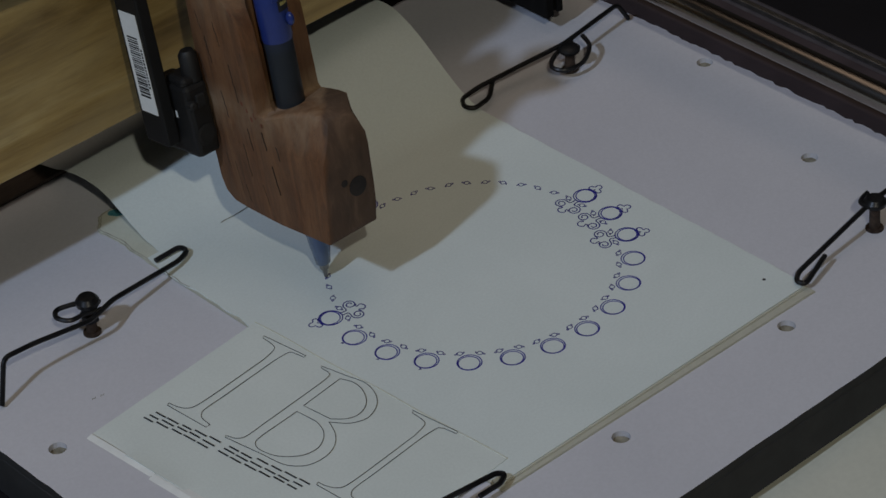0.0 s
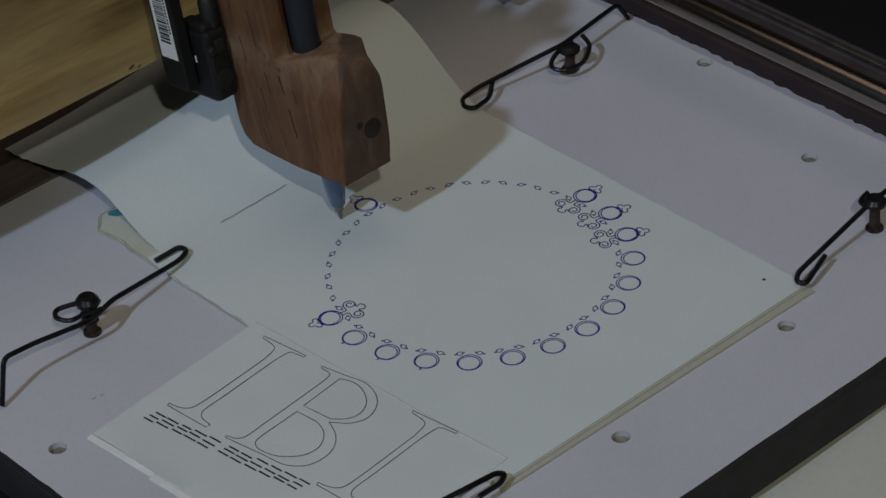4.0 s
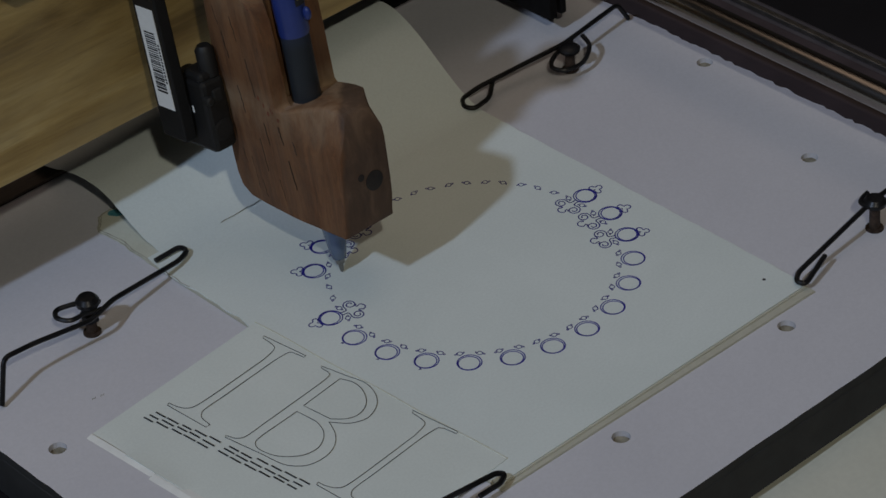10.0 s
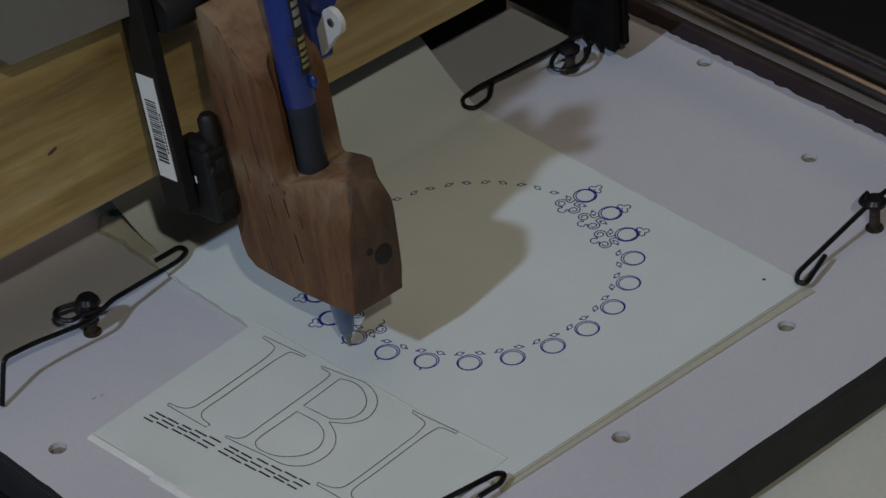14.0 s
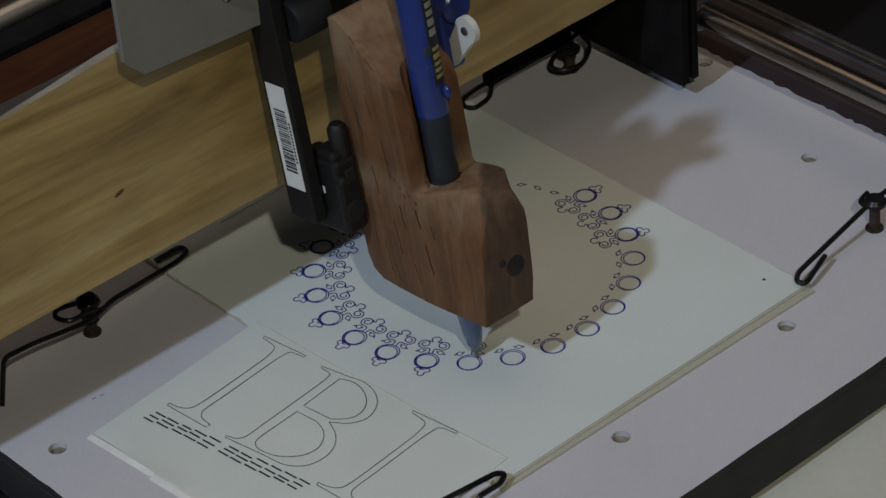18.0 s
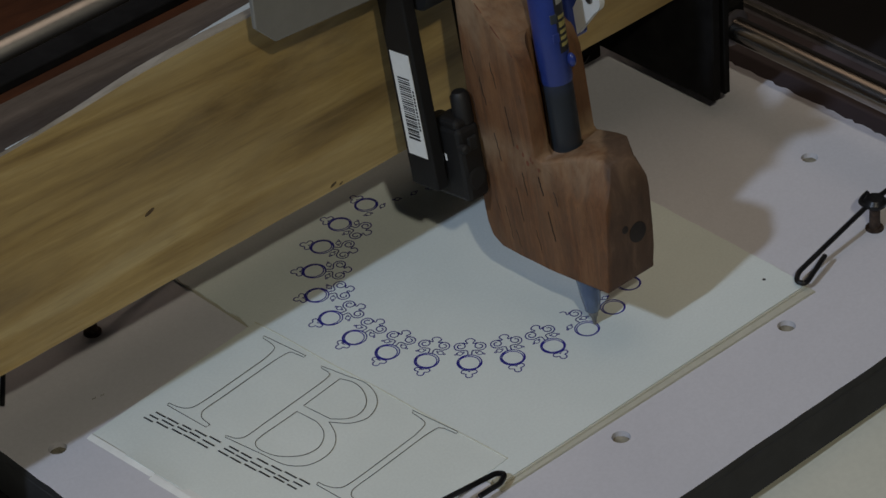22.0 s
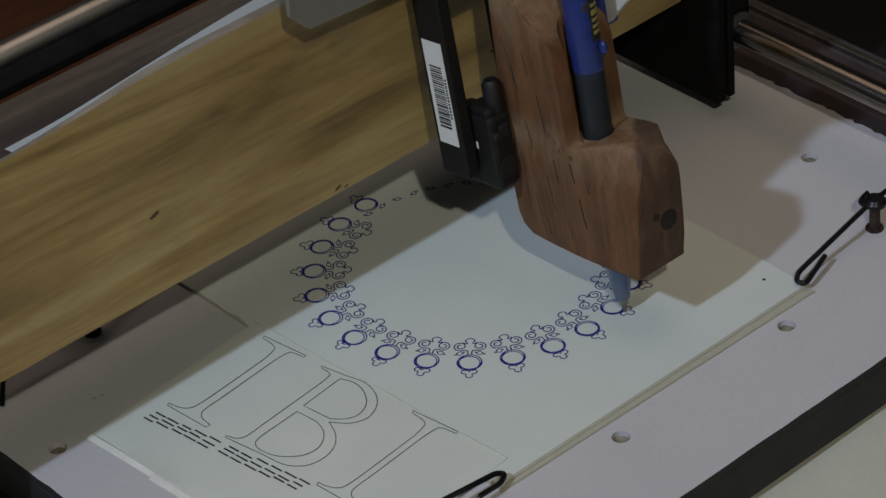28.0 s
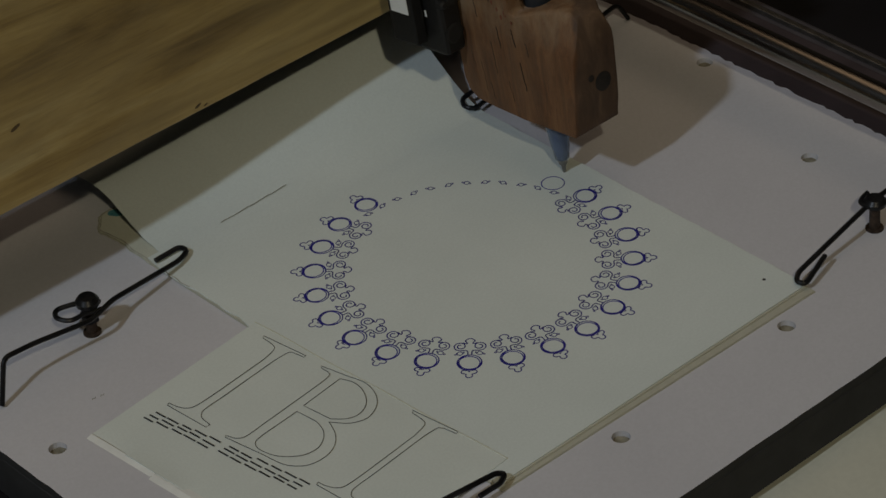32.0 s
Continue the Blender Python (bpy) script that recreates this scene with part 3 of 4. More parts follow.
# The lettered sheet: u runs along its lines, v up its letters.
def lettered_sheet():
    s = root("lettered_sheet", (-2.668, 0.448, -0.022), "folded white sheet with three outlined capital letters", "paper sheet")
    s.matrix_basis = P(-2.668, 0.448, -0.022, 1.2, 0, -85.73)
    rnd = random.Random(4)
    # paper whiter than the leaf, to add to the light on the fold
    part("fold_edge", prism([(0.008, 0.005), (-0.034, -0.008), (0.03, -0.008)], (0.0, 0.568)), LABEL, s, "white fold, lightened where it faces the lamp")
    part("fold_edge", prism([(-0.014, 0.004), (-0.056, -0.008), (0.03, -0.008), (0.03, 0.001)], (0.572, 2.09)), LABEL, s, "white fold, lightened where it faces the lamp")
    part("under_fold", box(0.006, 2.09, 0.05, 1.30, -0.0075, -0.0045, 0.001, 1), PAPER_OLD, s, "lower layer of the fold")
    bm = bmesh.new()
    nx, ny = 30, 16
    g = [[bm.verts.new((2.10 * i / nx, 1.352 * j / ny, 0.000 + 0.003 * noise.noise(Vector((i * 0.3, j * 0.3, 9))) - (0.003 if j == 0 else 0) + (0.014 if 0.3 < 2.1 * i / nx < 0.8 and j == 0 else 0))) for j in range(ny + 1)] for i in range(nx + 1)]
    for i in range(nx):
        for j in range(ny):
            bm.faces.new((g[i][j], g[i + 1][j], g[i + 1][j + 1], g[i][j + 1]))
    ext = bmesh.ops.extrude_face_region(bm, geom=bm.faces[:])
    for v in ext["geom"]:
        if isinstance(v, bmesh.types.BMVert):
            v.co.z -= 0.004
    top = part("top_leaf", bm, PAPER_CREAM, s, "white top leaf", True)
    # a thin cream tube added so that the far edge shows as a line
    part("far_edge", tube([(2.10 * i / 12, 1.352 + 0.004 * math.sin(i * 1.3), 0.001) for i in range(13)], 0.0042, 6), PAPER_OLD, s, "cream line added along the sheet's far edge", True)
    part("inner_leaf", box(0.56, 2.09, -0.03, 0.06, -0.008, -0.0045, 0.001, 1), PAPER_OLD, s, "edge of the inner leaf")
    # letters, drawn in their own frame and then laid on the sheet
    lay = P(0.162, 0.485, 0.0045, 0, 0, 1.40)
    w = 0.0042

    def run(pts, per=4):
        return [(p.x, p.y) for p in smooth_path([(a, b, 0) for a, b in pts], per)]

    def cap_i(u, v, thin):
        foot = run([(0.158, 0.24), (0.148, 0.085), (0.12, 0.033), (0.06, 0.008), (-0.005, 0.003)]) + [(0.003, -0.018), (0.338, -0.024)]
        foot += run([(0.341, 0.008), (0.265, 0.020), (0.230, 0.045), (0.213, 0.09), (0.218, 0.24)])
        head = run([(0.226, 0.66), (0.243, 0.775), (0.295, 0.792), (0.352, 0.797)]) + [(0.350, 0.815), (0.002, 0.803)]
        head += run([(0.016, 0.784), (0.118, 0.770), (0.152, 0.735), (0.166, 0.64)])
        return [(x + u - (thin if 0.2 < x < 0.25 else 0), y + v) for x, y in foot + head]

    part("letter", ribbon(cap_i(0.0, 0.0, 0.0), w, True), INK_BLACK, top).matrix_basis = lay
    part("letter", ribbon(cap_i(1.226, 0.012, 0.012), w, True), INK_BLACK, top).matrix_basis = lay
    rim = [(0.495, 0.798)] + run([(0.512, 0.784), (0.582, 0.776), (0.602, 0.742), (0.606, 0.64)]) + run([(0.596, 0.20), (0.592, 0.06), (0.564, 0.016), (0.530, 0.002), (0.489, -0.006)]) + [(0.497, -0.021)]
    rim += run([(0.80, 0.0), (0.945, 0.008), (1.036, 0.053), (1.085, 0.12), (1.099, 0.223), (1.072, 0.31), (1.013, 0.38), (0.947, 0.421), (0.899, 0.443)])
    rim += run([(0.905, 0.446), (1.009, 0.510), (1.058, 0.604), (1.035, 0.702), (0.979, 0.772), (0.906, 0.816), (0.813, 0.838), (0.711, 0.824)])
    bm = ribbon(rim, w, True)
    upper = [(0.671, 0.463)] + run([(0.672, 0.776), (0.758, 0.799), (0.843, 0.784), (0.927, 0.734), (0.976, 0.672), (0.993, 0.601), (0.967, 0.531), (0.889, 0.470)])
    lower = [(0.676, 0.401)] + run([(0.835, 0.403), (0.926, 0.367), (0.987, 0.298), (1.010, 0.221), (0.982, 0.132), (0.909, 0.065), (0.835, 0.030), (0.730, 0.022), (0.672, 0.058), (0.664, 0.14)])
    for e in (upper, lower):
        bm = ribbon(e, w, True, bm)
    part("letter", bm, INK_BLACK, top).matrix_basis = lay
    # a line of small handwriting, as plain bars
    x = -0.03
    for i in range(11):
        if i == 5:
            x += 0.05
        wd = rnd.uniform(0.075, 0.12)
        for r in range(3):
            y = -0.172 + 0.065 * x + 0.036 * r + rnd.uniform(-0.006, 0.006)
            bm = ribbon([(x + 0.012 * r, y), (x + wd * rnd.uniform(0.85, 1.0) + 0.012 * r, y)], 0.012)
            part("writing_bar", bm, PRINT, top).matrix_basis = lay
        x += wd + 0.010


# ---- the wire clips ----
def wire_clip(label, path, loop, screw, tall=1.0):
    c = root("wire_clip", (*screw, -0.03), label, "clip", "wire clips")
    at = Vector((*screw, -0.03))
    pts = bent([Vector(p) - at for p in path], 0.05)
    part("wire", tube(pts, 0.0168, 8), WIRE, c, smooth=True)
    if loop:
        part("wire_eye", tube(smooth_path([Vector(p) - at for p in loop], 5), 0.0165, 8), WIRE, c, smooth=True)

    def turned(*profile):
        return [(d * tall, r) for d, r in profile]

    post = part("clip_screw", lathe(turned((0.0, 0.035), (0.02, 0.036), (0.12, 0.034), (0.215, 0.034)), seg=14), RUST, c, "rusty screw", True)
    part("screw_head", lathe(turned((0.213, 0.04), (0.218, 0.072), (0.250, 0.076), (0.278, 0.055), (0.286, 0.004)), seg=18), WIRE, post, "round black screw head", True)
    if tall == 1.0:
        part("nut", lathe([(0.098, 0.045), (0.102, 0.060), (0.150, 0.060), (0.154, 0.045)], seg=6), WIRE, post, "dark nut on the screw")
    part("washer", lathe([(0.0, 0.058), (0.014, 0.058), (0.016, 0.04)], seg=16), RUST, post, "rusty washer", True)
    return c


def wire_clips():
    wire_clip("bent black wire clip on a screw, holding the torn edge",
              [(-2.87, 1.06, -0.014), (-2.756, 1.139, 0.24), (-2.53, 1.145, 0.22), (-2.12, 1.131, 0.17), (-1.864, 1.252, 0.13), (-1.26, 1.371, 0.045), (-1.15, 1.425, 0.038), (-1.154, 1.505, 0.032), (-1.348, 1.511, 0.022)],
              [(-1.98, 1.19, 0.155), (-2.094, 1.225, 0.16), (-2.20, 1.235, 0.162), (-2.245, 1.31, 0.168), (-2.205, 1.37, 0.172), (-2.118, 1.345, 0.178), (-2.0, 1.30, 0.172), (-1.96, 1.25, 0.165)], (-2.045, 1.258))
    wire_clip("bent black wire clip on a screw beside the fold",
              [(2.75, 1.368, -0.014), (2.657, 1.377, 0.14), (2.053, 1.285, 0.14), (1.35, 1.40, 0.075), (1.20, 1.41, 0.045), (1.16, 1.33, 0.035), (1.20, 1.275, 0.03), (1.36, 1.30, 0.03), (1.48, 1.395, 0.07)],
              [(2.13, 1.29, 0.13), (1.95, 1.27, 0.10), (1.86, 1.21, 0.075), (1.90, 1.12, 0.065), (2.05, 1.10, 0.07), (2.19, 1.18, 0.10), (2.22, 1.28, 0.13)], (2.03, 1.21), 0.70)
    wire_clip("bent black wire clip holding the outer page corner",
              [(2.60, -1.50, -0.014), (2.56, -1.50, 0.16), (2.009, -1.532, 0.16), (1.243, -1.600, 0.05), (1.18, -1.641, 0.035), (1.208, -1.695, 0.03), (1.474, -1.612, 0.06)],
              [(2.06, -1.55, 0.16), (1.95, -1.62, 0.17), (1.93, -1.50, 0.17), (2.04, -1.46, 0.17)], (1.99, -1.565), 0.85)
    wire_clip("bent black wire clip holding the lettered sheet",
              [(-2.75, -1.60, -0.014), (-2.70, -1.60, 0.12), (-1.864, -1.64, 0.12), (-1.335, -1.640, 0.055), (-1.295, -1.672, 0.045), (-1.36, -1.71, 0.04), (-1.53, -1.715, 0.05)],
              [(-2.10, -1.62, 0.14), (-2.22, -1.68, 0.14), (-2.20, -1.56, 0.14), (-2.08, -1.56, 0.14)], (-2.14, -1.70))


# ---- the machine ----
BEAM = 1.35     # the beam's face behind the pen's tip


def side_rail():
    r = root("side_rail", (2.47, 0, 0.56), "bright steel guide rod along the bed's edge", "guide rod")
    part("rod", lathe([(-4.4, 0.08), (-4.39, 0.085), (9.0, 0.085), (9.01, 0.08)], (0, 0, 0), (0, 1, 0), 28), STEEL, r, smooth=True)
    # added strip whose tone lightens the dark gap between bed and rod
    part("gap_strip", box(0.36, 0.95, -4.4, 5.5, -0.995, -0.62, 0.01), STRIP, r, "dull purple-brown strip added to lift the dark gap under the rod")
    for y in (-4.2, 5.6):
        part("rod_block", box(-0.2, 0.2, y - 0.12, y + 0.12, -0.98, 0.2, 0.02), BLACK, r)
    f = root("frame_rail", (3.55, 0, -0.42), "dull dark steel frame bar beyond the guide rod", "frame bar")
    part("bar", box(-0.12, 0.12, -4.6, 5.6, 0.0, 0.30, 0.03), FRAME, f)
    part("bar_lip", box(-0.03, 0.02, -4.6, 5.6, 0.30, 0.34, 0.008), DULL_STEEL, f, "paler steel lip along the bar")


def rear_board():
    r = root("rear_board", (0, 3.87, -0.42), "red-brown wooden board lying behind the bed", "board")
    # the bed lies in shade here; this strip paints that shade over it
    part("plank", box(-4.5, 2.4, -1.05, -0.05, 0.392, 0.42, 0.006), BED_SHADE, r, "grey-brown strip standing for the bed's shaded far end")
    part("plank", box(-4.5, 2.0, 0.02, 0.75, 0.0, 0.30, 0.02), REDWOOD, r)
    part("plank", box(-4.5, 2.0, 0.76, 1.5, 0.0, 0.28, 0.02), REDWOOD, r)


def gantry():
    g = root("gantry", (0, 0, 0), "sliding gantry with a yellow pine beam and steel rods", "gantry")
    bm = bmesh.new()
    n, rows = 60, []
    for i in range(n + 1):
        x = -4.6 + 6.80 * i / n
        top = 2.245 - 0.08 * ease((-1.7 - x) / 1.5) + 0.006 * noise.noise(Vector((x * 2.3, 0, 7)))
        wide = 0.045 * ease((x + 2.9) / 1.2)
        low = 0.79 + 0.004 * noise.noise(Vector((x * 3.1, 4, 2)))
        rows.append([bm.verts.new((x, y, z)) for y, z in ((BEAM, low + 0.012), (BEAM, top - 0.012), (BEAM + 0.010, top), (BEAM + 0.022 + wide, top - 0.004), (BEAM + 0.026 + wide, low + 0.006), (BEAM + 0.012, low))])
    for a, b in zip(rows, rows[1:]):
        for k in range(6):
            bm.faces.new((a[k], a[(k + 1) % 6], b[(k + 1) % 6], b[k]))
    bm.faces.new(rows[0])
    bm.faces.new(rows[-1])
    beam = part("beam", bm, PINE, g, "knotty yellow pine beam")
    beam.data.materials.append(SAWN)
    for f in beam.data.polygons:
        if f.normal.z > 0.6:
            f.material_index = 1
    for x, z, w in ((-2.09, 1.33, 0.07), (-0.76, 0.84, 0.05), (-0.70, 0.82, 0.03), (-3.2, 1.75, 0.05), (0.55, 1.2, 0.05)):
        knot = lathe([(0, 0.5), (0.03, 0.5), (0.05, 0.2)], seg=14)
        for v in knot.verts:
            v.co = Vector((x + v.co.x * w + 0.5 * v.co.y * w * 0.4, BEAM - 0.0 - v.co.z * 0.06, z + v.co.y * w * 0.45 + 0.25 * v.co.x * w))
        part("knot", knot, KNOT, beam, "dark knot")
    # an added, unseen deck that shades the bed, and the bar and rod above it
    part("shadow_deck", box(-4.6, 2.2, BEAM + 0.09, BEAM + 0.86, 0.84, 0.93, 0.012), MOTOR_BLACK, g, "unseen black deck added behind the beam to shade the bed")
    part("rear_bar", box(-4.6, 2.13, BEAM + 0.40, BEAM + 0.585, 2.235, 2.30, 0.012), MOTOR_BLACK, g, "black bar beside the rod")
    part("cross_rod", lathe([(0, 0.08), (0.01, 0.085), (6.6, 0.085)], (-4.55, BEAM + 0.70, 2.285), (2.2, BEAM + 0.70, 2.285), 24), LIT_STEEL, g, "steel rod", True)
    br = part("slide_bracket", box(2.235, 2.305, 1.055, 2.19, 0.10, 2.0, 0.010), MOTOR_BLACK, g, "black bearing bracket")
    part("spacer", box(2.307, 2.338, 1.09, 1.93, 0.20, 2.0, 0.004), MOTOR_BLACK, br)
    part("bracket_plate", box(2.340, 2.392, 1.055, 1.945, 0.11, 2.0, 0.008), MOTOR_BLACK, br)
    part("bracket_web", box(1.3, 2.233, 1.74, 2.0, 0.86, 2.1, 0.01), MOTOR_BLACK, g, "black side plate")
    part("rear_plate", box(1.45, 2.233, 2.12, 2.19, 0.02, 2.0, 0.01), MOTOR_BLACK, g, "black plate behind the beam")
    part("bearing", lathe([(0, 0.125), (0.02, 0.13), (0.03, 0.11), (0.034, 0.09)], (2.47, 1.10, 0.56), (2.47, 1.0, 0.56), 24), FRAME, br, "black bearing ring", True)
    part("bearing_shell", box(2.394, 2.63, 1.12, 1.93, 0.40, 0.74, 0.05), MOTOR_BLACK, br)
    return g


def pen_carriage():
    c = root("pen_carriage", (0, 0, 0), "sliding carriage with black slide, grey plate and wooden pen holder", "carriage")
    # black slide with a barcode label
    sl = part("slide_case", box(-0.525, -0.435, 0.60, 0.84, 1.00, 3.2, 0.012), GREY_CASE, c, "slim charcoal slide case")
    lab = part("barcode_label", box(-0.5285, -0.525, 0.638, 0.808, 1.215, 1.90, 0.0), LABEL, sl, "white barcode label")
    rnd = random.Random(11)
    z = 1.325
    while z < 1.735:
        t = rnd.choice((0.006, 0.006, 0.010, 0.014))
        part("barcode_bar", box(-0.5305, -0.5286, 0.672, 0.775, z, z + t), PRINT, lab)
        z += t + rnd.choice((0.005, 0.007, 0.010))
    for i in range(12):
        part("number_bar", box(-0.5305, -0.5286, 0.648, 0.661, 1.40 + 0.023 * i, 1.415 + 0.023 * i), PRINT, lab)
    part("slide_rail", box(-0.434, -0.412, 0.66, 0.82, 1.10, 3.2, 0.006), BLACK, sl)
    # small motor block beside it
    mo = part("slide_motor", box(-0.42, -0.25, 0.45, 0.80, 0.91, 1.40, 0.03), PITCH, c, "small black motor block")
    part("motor_lug", lathe([(0, 0.062), (0.17, 0.060), (0.20, 0.040)], (-0.30, 0.52, 1.40), (-0.30, 0.52, 2), 16), PITCH, mo, smooth=True)
    part("motor_lug", box(-0.41, -0.27, 0.47, 0.66, 1.38, 1.45, 0.025), PITCH, mo)
    part("motor_pin", lathe([(0, 0.03), (0.05, 0.03), (0.06, 0.018)], (-0.40, 0.47, 1.28), (-0.40, 0.2, 1.28), 14), GEAR, mo, "dull pin", True)
    part("motor_pin", box(-0.36, -0.29, 0.435, 0.46, 1.24, 1.33, 0.01), GEAR, mo, "dull tab")
    part("motor_gear", lathe([(0, 0.070), (0.008, 0.075), (0.012, 0.055)], (-0.335, 0.453, 1.05), (-0.335, 0.2, 1.05), 11), GEAR, mo, "dull brown toothed wheel")
    for k in (0, 1):
        part("motor_mark", box(-0.4225, -0.4195, 0.59 + 0.045 * k, 0.606 + 0.045 * k, 1.17, 1.215), LABEL, mo, "small white mark")
    part("top_motor", lathe([(0, 0.12), (0.02, 0.135), (0.24, 0.135), (0.26, 0.11)], (-0.42, 0.62, 2.28), (-0.20, 0.62, 2.28), 22), BLACK, c, "round black motor", True)
    # the grey plate over the beam
    upright = Matrix.Rotation(radians(LEAN), 4, "X")
    bm = prism([(-1.482, 2.35), (-1.350, 2.21), (-0.48, 2.15), (-0.48, 3.4), (-1.482, 3.4)], (1.055, 1.09))
    for v in bm.verts:
        v.co = upright @ Vector((v.co.y, v.co.x, v.co.z))
    bmesh.ops.bevel(bm, geom=bm.edges[:], offset=0.006, segments=1, affect="EDGES")
    pl = part("plate", bm, ACRYLIC, c, "grey acrylic plate")
    bm = lathe([(0, 0.035), (0.02, 0.035), (0.03, 0.02)], (-0.74, 1.055, 2.45), (-0.74, 0.9, 2.45), 14)
    bmesh.ops.transform(bm, matrix=upright, verts=bm.verts)
    part("plate_screw", bm, STEEL, pl, smooth=True)
    # two unseen blocks, added only for the shadow they throw on the bed
    part("shadow_block", box(0.03, 0.25, 0.56, 0.87, 1.2, 2.24, 0.01), BLACK, c, "black block added out of sight behind the holder to cast shadow")
    part("shadow_block", box(-0.38, 0.20, 0.50, 0.87, 2.46, 2.76, 0.01), BLACK, c, "black block added out of view above the holder to cast shadow")
    # servo with its white arm
    sv = part("servo", box(0.235, 0.375, 0.06, 0.24, 1.80, 2.33, 0.02), BLUE, c, "small blue servo")
    part("servo_cap", lathe([(0, 0.10), (0.09, 0.10), (0.105, 0.085)], (0.335, 0.09, 2.20), (0.335, -0.5, 2.20), 20), BLUE, sv, smooth=True)
    return c



def pen_holder(carriage):
    side = [(-0.420, 0.455), (-0.445, 0.72), (-0.468, 1.0), (-0.466, 1.08), (-0.452, 1.15), (-0.425, 1.215), (-0.375, 1.258), (-0.30, 1.280), (-0.20, 1.272), (-0.02, 1.236), (0.0, 1.258), (0.0, 1.60), (0.005, 1.80), (0.04, 1.90), (0.12, 1.99), (0.23, 2.11), (0.33, 2.22), (0.43, 2.285), (0.475, 2.27), (0.515, 1.70), (0.545, 1.20), (0.556, 0.85), (0.552, 0.68), (0.525, 0.59), (0.45, 0.535), (0.30, 0.515)]
    bm = prism(side, (-0.24, 0.25))
    # pare the nose down on one side
    for axis, cuts in (((0, 1, 0), (-0.40, -0.36, -0.28, -0.20, -0.12, -0.04, 0.04)), ((0, 0, 1), (0.5, 0.6, 0.75, 0.88, 1.0, 1.08, 1.16, 1.22))):
        for at in cuts:
            bmesh.ops.bisect_plane(bm, geom=bm.verts[:] + bm.edges[:] + bm.faces[:], plane_co=Vector(axis) * at, plane_no=axis)
    for v in bm.verts:
        if v.co.x < 0 and v.co.z > 0.44 and v.co.z < 1.31:
            low, high = min(1.0, (v.co.z - 0.44) / 0.52), max(0.0, (v.co.z - 1.0) / 0.275)
            v.co.x += (0.035 + 0.04 * low + 0.15 * high) * min(1.0, max(0.0, -v.co.y / 0.42))
        elif v.co.x > 0 and v.co.z < 1.31:
            v.co.z -= 0.012 * ease((-0.04 - v.co.y) / 0.22) * ease((v.co.z - 0.95) / 0.3)
            v.co.x -= (0.055 + 0.05 * ease((v.co.z - 1.05) / 0.22) + 0.025 * ease((0.65 - v.co.z) / 0.2)) * ease((-0.25 - v.co.y) / 0.2)
    bmesh.ops.remove_doubles(bm, verts=bm.verts, dist=1e-4)
    bmesh.ops.recalc_face_normals(bm, faces=bm.faces)
    lip = []
    for e in bm.edges:
        x, y, z = (e.verts[0].co + e.verts[1].co) / 2
        if x < -0.05 and y < -0.01 and z > 1.05 and len(e.link_faces) == 2:
            nx, nz = min(f.normal.x for f in e.link_faces), max(f.normal.z for f in e.link_faces)
            if nx < -0.5 and nz > 0.5 and e.calc_face_angle(0) > 0.4:
                lip.append(e)
    bmesh.ops.bevel(bm, geom=lip, offset=0.03, segments=4, affect="EDGES", profile=0.5)
    bmesh.ops.bevel(bm, geom=[e for e in bm.edges if e.calc_face_angle(0) > 0.6], offset=0.012, segments=2, affect="EDGES", profile=0.6)
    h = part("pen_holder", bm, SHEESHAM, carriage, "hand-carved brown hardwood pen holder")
    cut = part("bore_cut", lathe([(0, 0.119), (2.4, 0.119)], (-0.008, 0, 0.2), (-0.008, 0, 2.8), 28), SHEESHAM, h)
    return h, cut


